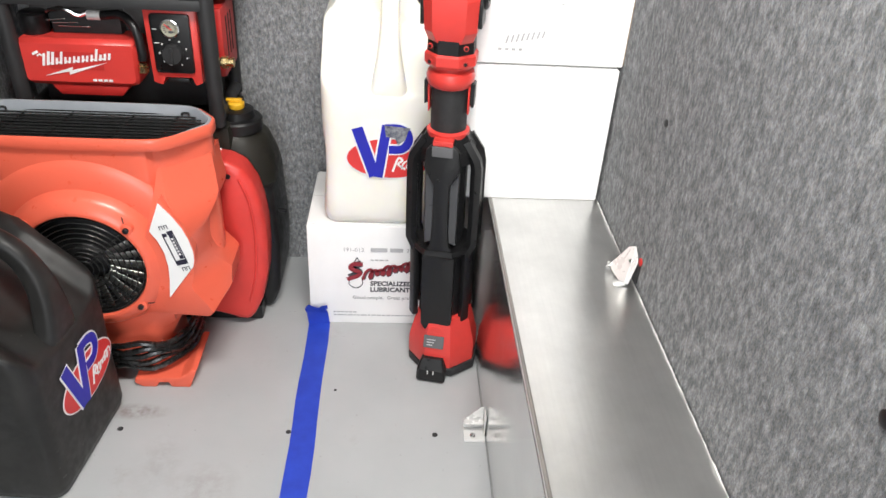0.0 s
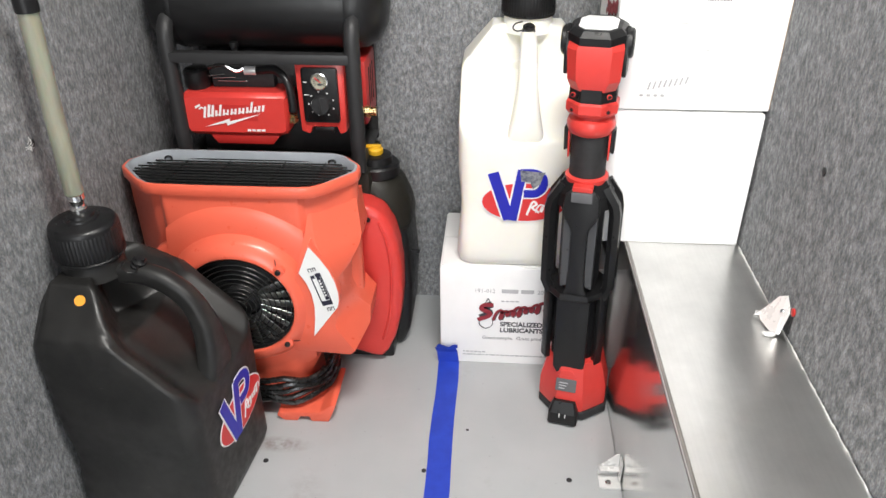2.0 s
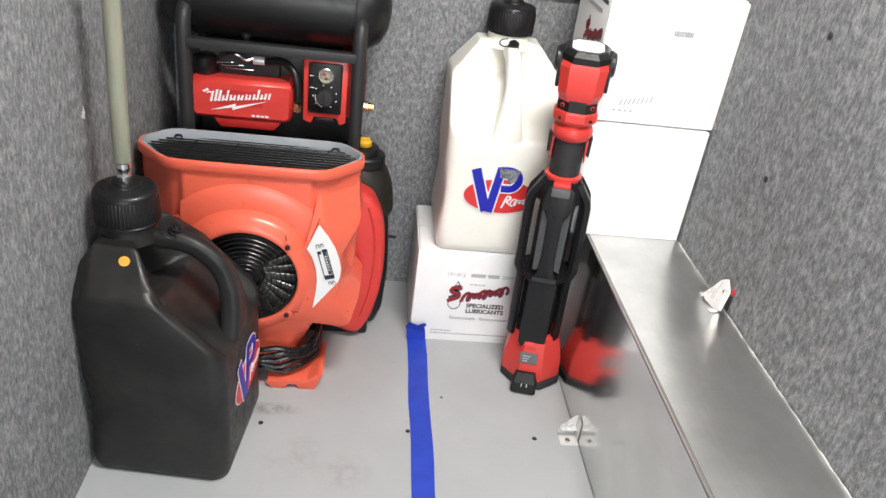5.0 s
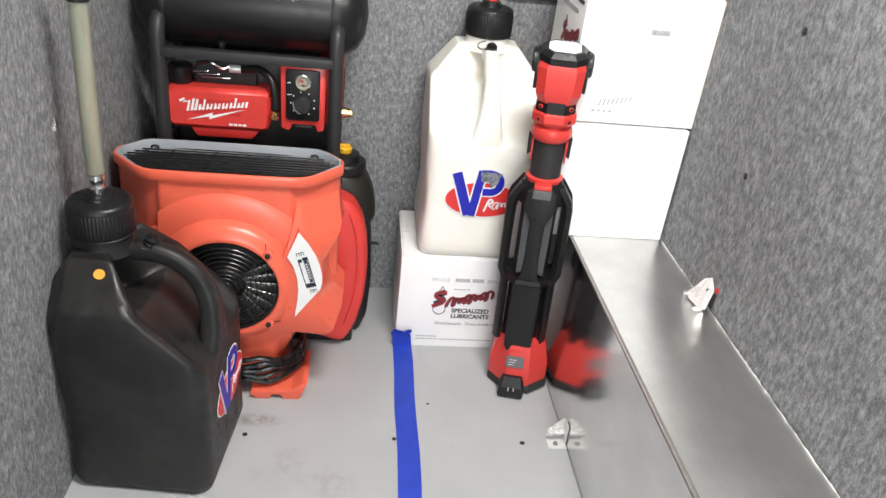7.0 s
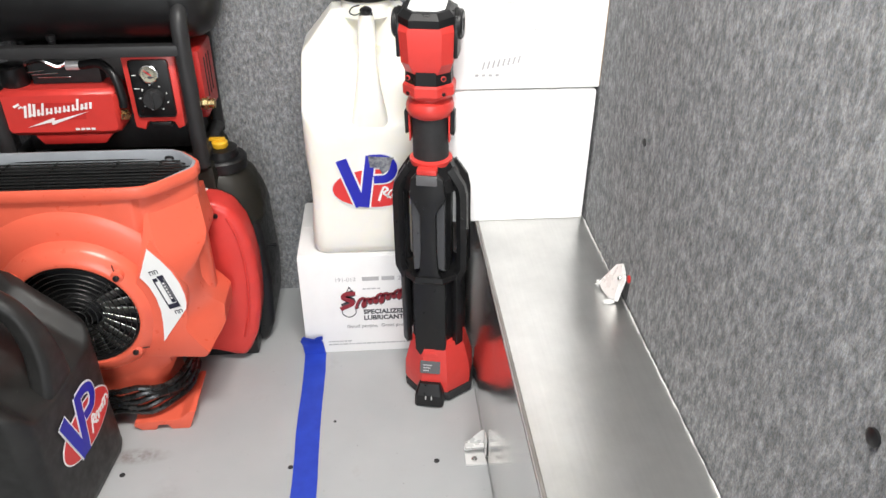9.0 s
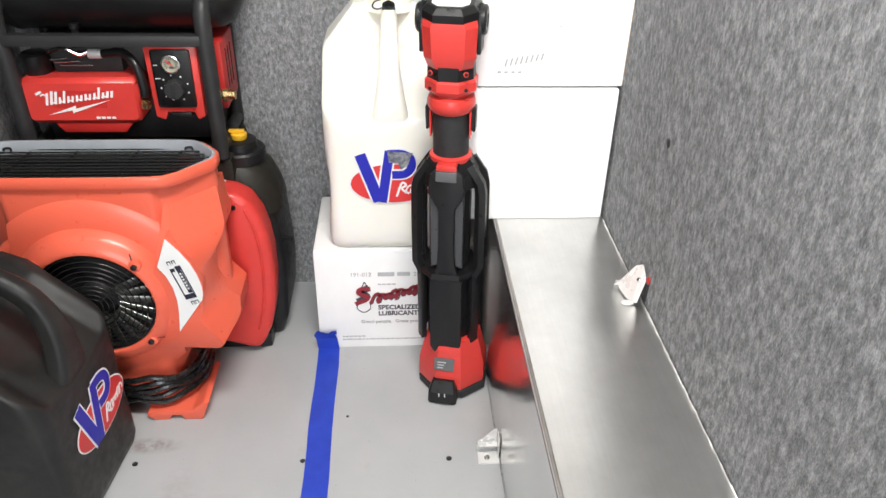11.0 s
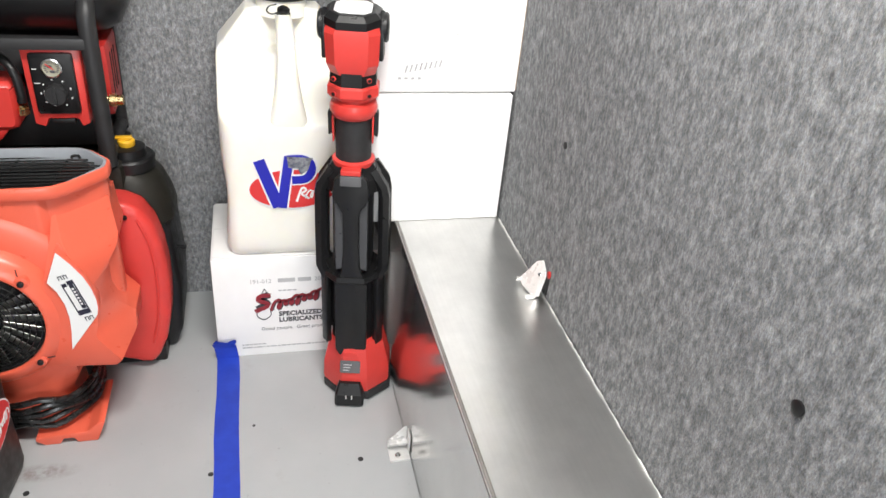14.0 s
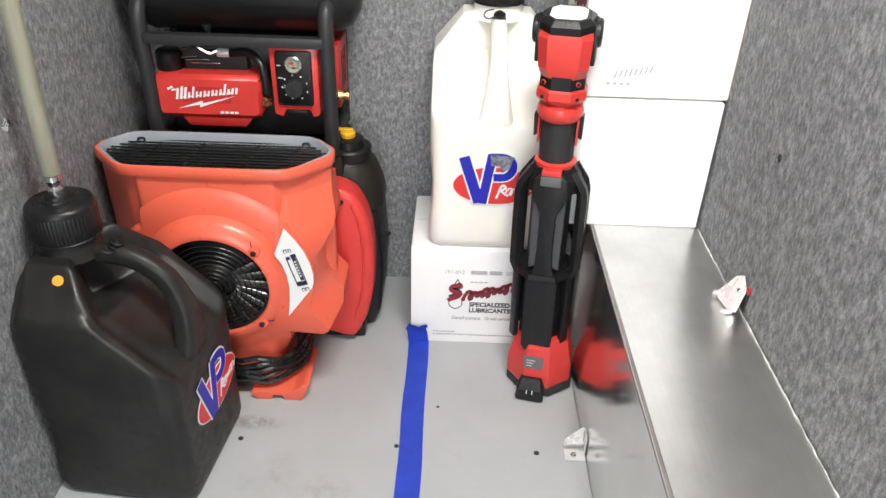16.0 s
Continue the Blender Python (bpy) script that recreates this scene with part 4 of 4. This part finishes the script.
    knob = loft([[((r + (0.0007 if k % 4 < 2 else 0)) * math.cos(2 * math.pi * k / n), (r + (0.0007 if k % 4 < 2 else 0)) * math.sin(2 * math.pi * k / n), z) for k in range(n)] for r, z in ((0.0185, 0.0), (0.0180, 0.014), (0.0165, 0.016))], m=km)
    bx(-0.0025, 0.0025, -0.015, 0.015, 0.015, 0.019, 0.001, 1, knob, km)
    part("knob", knob, BLACK_MATT, comp, "black ribbed pressure knob")
    ticks = bmesh.new()
    for a in range(-60, 241, 40):
        decal(bar(-0.0016, 0.0016, 0.0245, 0.027), km @ Matrix.Rotation(radians(a - 90), 4, "Z") @ Matrix.Translation((0, 0, -0.0002)), ticks)
    decal(bar(-0.034, -0.026, 0.044, 0.0455), km @ Matrix.Translation((0, 0, -0.0002)), ticks)
    decal(bar(-0.034, -0.024, 0.018, 0.0195), km @ Matrix.Translation((0, 0, -0.0002)), ticks)
    for k in range(15):
        decal(bar(-0.0019, 0.0019, 0.0205, 0.0205 + 0.0003 * k), km @ Matrix.Rotation(radians(72 + 6.5 * k), 4, "Z") @ Matrix.Translation((0, 0, -0.0002 + 0.00005 * k)), ticks)
    part("dial_marks", ticks, LABEL_WHITE, comp)["kind"] = "stuff"
    part("panel_latch", bx(0.094, 0.134, -0.004, 0.02, 0.535 - g, 0.547 - g, 0.003), BLACK, comp)
    for z, y in ((0.578, 0.010),):
        q = lathe([(0.0085, 0.0), (0.0085, 0.012), (0.0125, 0.013), (0.0125, 0.024), (0.0095, 0.025), (0.0095, 0.036), (0.006, 0.037)], 16, m=pose(0.184, y, z - g, 0, 90, 0))
        part("coupler", q, BRASS, comp, "brass air coupler")
    return comp


GEN_TOP = 0.455


# ---- generator under and behind ----
def generator():
    gen = thing("generator", pose(-0.40, 1.50, 0), "red and black portable generator standing against the wall", "generator")
    part("base", bx(-0.31, 0.10, -0.10, 0.135, 0.0, 0.04, 0.008), BLACK, gen)
    part("engine_block", bx(-0.30, 0.06, -0.06, 0.13, 0.04, GEN_TOP, 0.02), TANK_GREY, gen)
    shell_pts = [(-0.06, 0.398), (0.040, 0.410), (0.062, 0.407), (0.091, 0.391), (0.112, 0.352), (0.122, 0.310), (0.127, 0.262), (0.127, 0.200), (0.122, 0.140), (0.108, 0.075), (0.090, 0.035), (0.074, 0.014), (0.05, 0.020), (0.0, 0.036), (-0.06, 0.040)]
    part("front_shell", prism(shell_pts, -0.125, -0.055, "y", 0.016, 3), RED, gen, "rounded red plastic cover")
    part("shell_rib", tube(glide([(0.082, -0.1245, 0.372), (0.098, -0.1250, 0.320), (0.104, -0.1250, 0.240), (0.098, -0.1250, 0.150), (0.080, -0.1245, 0.072)], 6), 0.0032, 8), RED, gen, "moulded rib")
    part("shell_screw", lathe([(0.005, 0), (0.005, 0.003)], 10, m=pose(0.062, -0.126, 0.379, 90)), BLACK, gen)
    part("rear_case", prism([(-0.05, 0.0), (-0.05, 0.40), (0.06, 0.40), (0.110, 0.36), (0.132, 0.30), (0.140, 0.16), (0.134, 0.05), (0.115, 0.0)], -0.055, 0.12, "y", 0.018, 3), BLACK, gen, "black rear case")
    tank = loft([[(x + 0.03, y + 0.02, z) for x, y in rrect(w, d, r, 6)] for w, d, r, z in ((0.20, 0.15, 0.04, 0.30), (0.222, 0.170, 0.05, 0.325), (0.210, 0.160, 0.06, 0.365), (0.182, 0.142, 0.06, 0.405), (0.13, 0.115, 0.055, 0.432), (0.10, 0.095, 0.045, 0.437))])
    part("fuel_tank", tank, TANK_GREY, gen, "dark grey fuel tank")
    cm = pose(0.062, 0.01, 0)
    part("filler_neck", lathe([(0.050, 0.425), (0.051, 0.446), (0.047, 0.450), (0.036, 0.451), (0.034, 0.466), (0.026, 0.468)], 28, m=cm), BLACK, gen, "flat black filler collar")
    part("fuel_cap", lathe([(0.015, 0.468), (0.0165, 0.470), (0.0165, 0.479), (0.013, 0.482)], 20, m=cm), YELLOW, gen, "small yellow cap")
    part("cap_lever", bx(-0.020, 0.012, -0.005, 0.005, 0.482, 0.488, 0.002, 2, m=cm), YELLOW, gen)
    part("tag", bx(0.018, 0.042, -0.070, -0.068, 0.385, 0.412, 0.0005), LABEL_WHITE, gen, "small white tag")
    part("side_lever", rod((0.125, -0.01, 0.24), (0.155, -0.015, 0.24), 0.004, 8), BLACK, gen)
    part("grey_panel", prism([(0.030, 0.308), (0.044, 0.312), (0.040, 0.225), (0.066, 0.205), (0.046, 0.140), (0.016, 0.176)], -0.160, -0.150, "y", 0.002, 1), LIGHT_GREY, gen, "pale grey plastic tab")
    part("strap", tube(glide([(0.040, -0.158, 0.30), (0.050, -0.166, 0.26), (0.052, -0.166, 0.215), (0.036, -0.162, 0.19)], 5), 0.004, 8), BLACK, gen, "black cord")
    return gen


generator()
compressor()


# ---- tower light ----
def octagon(w, d, z, cham=0.3):
    a, b, c = w / 2, d / 2, cham * min(w, d)
    return [(a, -b + c, z), (a, b - c, z), (a - c, b, z), (-a + c, b, z), (-a, b - c, z), (-a, -b + c, z), (-a + c, -b, z), (a - c, -b, z)]


def tower_light():
    lamp = thing("work_light", pose(0.095, 1.288, 0.0012, 0, -1.0, -13), "red and black folded tower work light standing on the floor", "work light")
    part("rubber_foot", loft([octagon(0.134, 0.130, 0.0, 0.30), octagon(0.140, 0.136, 0.004, 0.30), octagon(0.142, 0.138, 0.020, 0.30), octagon(0.138, 0.134, 0.024, 0.30)], m=pose(0.011, 0, 0)), BLACK_MATT, lamp, "black rubber foot", angle=20)
    part("base_shell", loft([octagon(0.134, 0.134, 0.022, 0.30), octagon(0.138, 0.138, 0.034, 0.30), octagon(0.136, 0.134, 0.070, 0.31), octagon(0.116, 0.112, 0.112, 0.31), octagon(0.104, 0.100, 0.135, 0.3)], m=pose(0.009, 0, 0)), RED, lamp, "faceted red base", angle=20)
    part("socket_cover", loft([[(x, y - 0.078, z) for x, y, z in octagon(0.060, 0.03, 0.004, 0.15)], [(x, y - 0.076, z) for x, y, z in octagon(0.058, 0.03, 0.03, 0.15)], [(x, y - 0.066, z) for x, y, z in octagon(0.044, 0.02, 0.050, 0.15)]]), BLACK, lamp, "black socket cover", angle=25)
    for x in (-0.006, 0.006):
        part("pin", bx(x - 0.001, x + 0.001, -0.0935, -0.091, 0.022, 0.030, 0, 1), ZINC, lamp)
    part("rating_plate", bx(-0.021, 0.021, -0.0015, 0.0005, -0.014, 0.014, 0.001, 1, m=pose(0, -0.0645, 0.086, -16)), PLATE_GREY, lamp, "grey rating plate")
    dash = bmesh.new()
    for k in range(3):
        bx(-0.014, -0.002 + 0.003 * k, -0.0022, -0.0012, -0.008 + 0.006 * k, -0.006 + 0.006 * k, 0, 1, dash, pose(0, -0.0648, 0.086, -16))
    part("print_bar", dash, PRINT_GREY, lamp)
    part("tongue", prism([(-0.020, 0.100), (0.020, 0.100), (0.013, 0.114), (0.006, 0.118), (-0.006, 0.118), (-0.013, 0.114)], -0.0575, -0.040, "y", 0.003, 2), RED, lamp)
    # body column
    part("column", loft([octagon(0.074, 0.080, 0.100, 0.28), octagon(0.082, 0.088, 0.130, 0.28), octagon(0.080, 0.086, 0.285, 0.28), octagon(0.070, 0.078, 0.300, 0.28), octagon(0.076, 0.060, 0.322, 0.28), octagon(0.076, 0.060, 0.455, 0.28), octagon(0.080, 0.076, 0.482, 0.28), octagon(0.07, 0.072, 0.500, 0.28), octagon(0.070, 0.072, 0.520, 0.28)]), BLACK, lamp, "black body column", angle=20)
    face = prism([(-0.022, 0.104), (-0.013, 0.116), (-0.006, 0.121), (0.006, 0.121), (0.013, 0.116), (0.022, 0.104), (0.032, 0.122), (0.032, 0.285), (0.018, 0.315), (0.015, 0.36), (0.015, 0.44), (0.034, 0.475), (0.030, 0.510), (0.018, 0.522), (-0.018, 0.522), (-0.030, 0.510), (-0.034, 0.475), (-0.015, 0.44), (-0.015, 0.36), (-0.018, 0.315), (-0.032, 0.285), (-0.032, 0.122)], -0.053, -0.040, "y", 0.004, 2)
    part("front_panel", face, BLACK, lamp)
    for s in (-1, 1):
        strip_bm = prism([(s * 0.0150, 0.318), (s * 0.0300, 0.312), (s * 0.0310, 0.466), (s * 0.0150, 0.440)], -0.0445, -0.030, "y", 0.001, 1)
        part("grip_strip", strip_bm, STRIP_GREY, lamp, "dark grey strip")
    for z in (0.300,):
        for x in (-0.015, 0.015):
            part("rivet", lathe([(0.004, 0), (0.004, 0.002)], 10, m=pose(x, -0.053, z, 90)), BLACK_MATT, lamp)
    # folded legs round the column
    for a in (38, 142, 218, 322):
        c, s = math.cos(radians(a)), math.sin(radians(a))
        leg = tube(glide([(0.046 * c, 0.030 * s, 0.518), (0.072 * c, 0.036 * s, 0.486), (0.076 * c, 0.036 * s, 0.470), (0.077 * c, 0.036 * s, 0.38), (0.077 * c, 0.036 * s, 0.312), (0.062 * c, 0.036 * s, 0.286)], 1), 0.0118, 6)
        part("leg_guard", leg, BLACK, lamp)
        low_leg = bx(-0.010, 0.010, -0.006, 0.006, 0.125, 0.300, 0.003, 2, m=pose(0.066 * c, 0.040 * s, 0) @ Matrix.Rotation(radians(a + 90), 4, "Z"))
        part("leg", low_leg, BLACK, lamp)
    part("waist_band", loft([octagon(0.116, 0.110, 0.286, 0.30), octagon(0.124, 0.116, 0.292, 0.30), octagon(0.120, 0.112, 0.302, 0.30)]), BLACK, lamp, angle=20)
    part("shoulder", loft([octagon(0.104, 0.100, 0.478, 0.30), octagon(0.102, 0.098, 0.505, 0.30), octagon(0.074, 0.072, 0.530, 0.3)]), BLACK, lamp, angle=20)
    part("collar", lathe([(0.036, 0.520), (0.039, 0.524), (0.039, 0.534), (0.034, 0.537)], 28), RED, lamp, "red collar")
    part("collar_tab", bx(-0.018, 0.018, -0.054, -0.034, 0.520, 0.530, 0.002), RED, lamp)
    part("latch", bx(-0.019, 0.019, -0.0565, -0.050, 0.500, 0.5195, 0.002), PLATE_GREY, lamp, "grey latch")
    part("mast", lathe([(0.0325, 0.515), (0.0325, 0.64)], 32), BLACK_MATT, lamp, "black telescopic mast")
    part("lower_ring", lathe([(0.033, 0.615), (0.038, 0.618), (0.042, 0.627), (0.0425, 0.635), (0.040, 0.643), (0.033, 0.646)], 36), RED, lamp, "round red ring")
    for s in (-1, 1):
        part("hook", prism([(s * 0.036, 0.584), (s * 0.044, 0.579), (s * 0.045, 0.624), (s * 0.037, 0.627)], -0.012, 0.012, "y", 0.002, 1), BLACK, lamp)
        part("hook_edge", prism([(s * 0.0335, 0.569), (s * 0.0365, 0.567), (s * 0.0375, 0.619), (s * 0.034, 0.619)], -0.014, 0.010, "y", 0.001, 1), RED, lamp)
    part("ring_neck", lathe([(0.033, 0.640), (0.033, 0.66)], 28), RED_DARK, lamp)
    part("upper_ring", loft([octagon(0.078, 0.074, 0.653, 0.3), octagon(0.088, 0.082, 0.659, 0.3), octagon(0.088, 0.082, 0.674, 0.3), octagon(0.082, 0.078, 0.678, 0.3)]), RED, lamp, "faceted red ring", angle=20)
    part("head_neck", loft([octagon(0.080, 0.076, 0.674, 0.3), octagon(0.078, 0.074, 0.712, 0.3)]), BLACK, lamp, angle=20)
    for s in (-1, 1):
        for z, w in ((0.6665, 0.045), (0.693, 0.041)):
            part("bolt", lathe([(0.0045, 0), (0.0045, 0.0018), (0.0036, 0.002)], 12, m=pose(s * 0.030, -0.0385, z, 90, 0, s * 20)), RED if z > 0.67 else RED_DARK, lamp)
            part("bolt_socket", lathe([(0.0032, 0.0021), (0.0032, 0.0026)], 10, m=pose(s * 0.030, -0.0385, z, 90, 0, s * 20)), BLACK, lamp)
    head = loft([octagon(0.076, 0.072, 0.698, 0.25), octagon(0.088, 0.084, 0.716, 0.2), octagon(0.093, 0.089, 0.768, 0.2), octagon(0.088, 0.084, 0.780, 0.22)])
    part("head_shell", head, RED, lamp, "faceted red lamp head", angle=20)
    tip = pose(0, 0.0, 0.788, 9, 0, 0)
    part("head_frame", loft([octagon(0.089, 0.085, -0.008, 0.24), octagon(0.094, 0.091, -0.004, 0.24), octagon(0.093, 0.090, 0.008, 0.24), octagon(0.076, 0.071, 0.016, 0.26)], m=tip), BLACK, lamp, "black lamp frame", angle=20)
    part("lens", loft([octagon(0.062, 0.054, 0.015, 0.2), octagon(0.062, 0.054, 0.0175, 0.2), octagon(0.058, 0.050, 0.0185, 0.2)], m=tip), LENS, lamp, "white lamp lens")
    for s in (-1, 1):
        yoke = prism([(-0.024, 0.722), (0.016, 0.722), (0.024, 0.766), (0.018, 0.792), (0.0, 0.802), (-0.020, 0.792), (-0.026, 0.762)], s * 0.0445, s * 0.052, "x", 0.003, 2)
        part("yoke", yoke, BLACK, lamp)
        part("pivot_knob", lathe([(0.0245, 0.0), (0.0245, 0.006), (0.021, 0.009), (0.012, 0.009), (0.012, 0.007)], 28, m=pose(s * 0.050, 0, 0.774, 0, s * 90, 0)), BLACK, lamp, "round black pivot knob")
    return lamp


tower_light()


# ---- tape, brackets, bolts ----
def floor_tape():
    tape = thing("masking_tape", pose(0, 0, 0), "strip of blue masking tape laid along the floor", "tape")
    rows = []
    for k in range(40):
        y = 1.391 - 0.062 * k
        cx = -0.1725 + 0.0022 * math.sin(1.3 * k) * 0.6 + 0.0007 * k * 0.2
        w = 0.0238 + 0.0004 * math.sin(2.1 * k)
        rows.append([(cx - w, y, 0.0012), (cx + w, y, 0.0012), (cx + w, y, 0.0004), (cx - w, y, 0.0004)])
    part("floor_strip", loft(rows), TAPE_BLUE, tape)
    r = random.Random(2)
    up = []
    for k in range(17):
        z = 0.0005 + 0.0033 * k
        row = []
        for i in range(9):
            x = -0.1965 - 0.0004 * k * (k < 14) + 0.0475 * i / 8
            swell = max(0, k - 9) / 7
            lift = 0.0006 + swell * (0.004 + 0.006 * abs(math.sin(1.7 * i + 0.5 * k))) + 0.0007 * r.random()
            row.append((x - 0.004 * swell, 1.3905 - lift, z + swell * 0.004 * math.sin(1.1 * i)))
        up.append(row + [(x, y + 0.0008, z) for x, y, z in reversed(row)])
    part("turned_up_end", loft(up), TAPE_BLUE, tape, "creased end stuck up the carton")


floor_tape()


def bracket(m, label):
    """A small zinc corner brace: a foot, a side plate and a tall slanted web."""
    br = thing("angle_bracket", m, label, "bracket", "metal brackets")
    part("foot_plate", bx(-0.041, -0.0005, -0.022, 0.014, 0.0, 0.0024, 0.0008, 1), ZINC, br)
    part("front_lip", bx(-0.040, -0.001, -0.0235, -0.0215, 0.0, 0.0050, 0.0006, 1), ZINC, br)
    part("side_plate", bx(-0.0030, -0.0006, -0.010, 0.0125, 0.0026, 0.052, 0.0008, 1), ZINC, br)
    part("web", prism([(-0.0034, 0.0026), (-0.0034, 0.055), (-0.009, 0.055), (-0.036, 0.027), (-0.041, 0.024), (-0.041, 0.0026)], 0.0130, 0.0154, "y", 0.0006, 1), ZINC, br)
    part("slanted_cap", bx(-0.0405, -0.0035, -0.0006, 0.0120, 0.0228, 0.0250, 0.0006, 1), ZINC, br)
    part("bolt", lathe([(0.0058, 0.0024), (0.0058, 0.006), (0.004, 0.008)], 10, m=pose(-0.024, -0.010, 0)), CHROME, br)
    part("bolt", lathe([(0.0040, 0.0), (0.0040, 0.003), (0.003, 0.004)], 8, m=pose(-0.024, 0.0130, 0.014, 90)), CHROME, br)
    return br


def sheet(pts, n, thick=0.0022):
    """A thin plate through corners, thickened along n."""
    off = Vector(n).normalized() * thick
    return loft([[Vector(p) for p in pts], [Vector(p) + off for p in pts]])


def wall_bracket(m, label, plug=False):
    """A three-cornered brace against the wall: a leaning web and two eared feet on the bench."""
    br = thing("angle_bracket", m, label, "bracket", "metal brackets")
    part("web", sheet([(-0.004, -0.016, 0.044), (-0.007, 0.004, 0.066), (-0.014, 0.016, 0.058), (-0.038, 0.034, 0.010), (-0.036, 0.020, 0.002), (-0.030, -0.016, 0.002), (-0.020, -0.026, 0.004)], (-0.8, -0.45, 0.3)), ZINC, br)
    part("edge_flange", sheet([(-0.006, 0.004, 0.068), (-0.002, -0.016, 0.046), (-0.017, -0.028, 0.003), (-0.024, -0.024, 0.003)], (-0.3, -0.9, 0.1), 0.0030), ZINC, br)
    part("ear", lathe([(0.010, 0.0), (0.0105, 0.0016), (0.009, 0.0028)], 18, m=pose(-0.034, -0.026, 0.0002) @ Matrix.Diagonal((1.15, 0.8, 1, 1))), ZINC, br, "rounded foot")
    part("ear", bx(-0.050, -0.014, 0.030, 0.044, 0.0002, 0.0030, 0.0012, 2, m=pose(0, 0, 0, 0, 0, -14)), ZINC, br, "rounded foot")
    part("rib", sheet([(-0.046, 0.036, 0.004), (-0.020, 0.022, 0.030), (-0.012, 0.010, 0.032), (-0.020, 0.016, 0.014)], (-0.6, -0.7, 0.3), 0.0030), ZINC, br)
    part("screw", lathe([(0.0042, 0.0), (0.0042, 0.003), (0.003, 0.004)], 10, m=pose(-0.014, -0.010, 0.042, 60, 0, -60)), CHROME, br)
    part("dark_back", bx(-0.0040, -0.0006, -0.030, 0.006, 0.004, 0.050, 0.001, 1), BLACK_MATT, br, "thin dark plate behind the web")
    if plug:
        part("plug", lathe([(0.0075, 0.0), (0.0075, 0.003), (0.005, 0.004)], 14, m=pose(-0.001, -0.027, 0.050, 0, -90, 0)), RED_DARK, br, "red plug")
    return br


bracket(pose(0.1765, 1.058, 0.0005), "bright zinc angle bracket bolted to the floor at the bench")
wall_bracket(pose(RX, 1.044, BZ + 0.0005) @ Matrix.Diagonal((0.86, 0.80, 0.90, 1)), "bright zinc corner brace with a red plug on the bench", True)
wall_bracket(pose(RX, 0.497, BZ + 0.0005) @ Matrix.Diagonal((0.66, 0.60, 0.60, 1)), "bright zinc corner brace on the bench against the wall")


def dot(name, m, r, label, mat=None, h=0.003):
    b = tagged(finish(name, lathe([(r, 0.0), (r, h * 0.6), (r * 0.6, h)], 14, m=None), mat or BLACK_MATT), label, "fastener", "small fasteners")
    b.matrix_world = m


dot("floor_screw", pose(0.080, 1.053, 0), 0.0055, "dark screw head sunk in the grey floor", h=0.0012)
dot("floor_screw", pose(-0.514, 1.063, 0), 0.0055, "dark screw head sunk in the grey floor", h=0.0012)
dot("floor_screw", pose(-0.120, 1.173, 0), 0.003, "tiny dark speck of a tack in the floor", h=0.001)
dot("floor_screw", pose(-0.200, 1.058, 0), 0.005, "dark screw head beside the blue tape", h=0.0012)
dot("wall_bolt", pose(RX, 0.456, 0.660, 0, -90, 0), 0.0085, "black button-head bolt in the carpeted wall", BLACK, 0.004)
for y, z in ((1.054, 0.657), (1.02, 0.925)):
    dot("wall_pin", pose(RX, y, z, 0, -90, 0), 0.006, "dark pin pushed into the carpeted wall", h=0.003)
dot("wall_pin", pose(LX0 + (LX1 - LX0) * 0.663 / CZ, 1.071, 0.663, 0, 90, 0), 0.006, "dark pin pushed into the carpeted wall", h=0.003)


def fibre_tuft():
    """A few pale threads pulled out round the pin."""
    r = random.Random(21)
    t = bmesh.new()
    for _ in range(14):
        a, n = r.uniform(0, 2 * math.pi), r.uniform(0.005, 0.013)
        p = Vector((0.0008, -0.006 + r.uniform(-0.004, 0.004), r.uniform(-0.006, 0.004)))
        tube(glide([p, p + Vector((0.003, n * 0.5 * math.cos(a), n * 0.5 * math.sin(a))), p + Vector((0.001, n * math.cos(a), n * math.sin(a)))], 3), 0.0004, 4, t)
    ob = finish("thread_tuft", t, CAULK)
    tagged(ob, "pale frayed threads in the carpet beside a pin", "threads")
    ob.matrix_world = pose(LX0 + (LX1 - LX0) * 0.663 / CZ, 1.067, 0.663)


fibre_tuft()


def tub():
    t = thing("plastic_tub", pose(WB0 + 0.145, WBY + 0.125, BZ + 2 * WBH + 0.0006), "white plastic tub standing on the upper carton", "tub")
    wall = [[(x, y, z) for x, y in rrect(w, d, 0.03, 6)] for w, d, z in ((0.190, 0.150, 0.0), (0.198, 0.158, 0.004), (0.204, 0.164, 0.11), (0.206, 0.166, 0.13))]
    part("body", loft(wall), JUG_WHITE, t)
    part("lid", loft([[(x, y, z) for x, y in rrect(w, d, 0.032, 6)] for w, d, z in ((0.212, 0.172, 0.126), (0.214, 0.174, 0.130), (0.214, 0.174, 0.142), (0.206, 0.166, 0.145))]), PAINT_WHITE, t, "flat white lid")


tub()
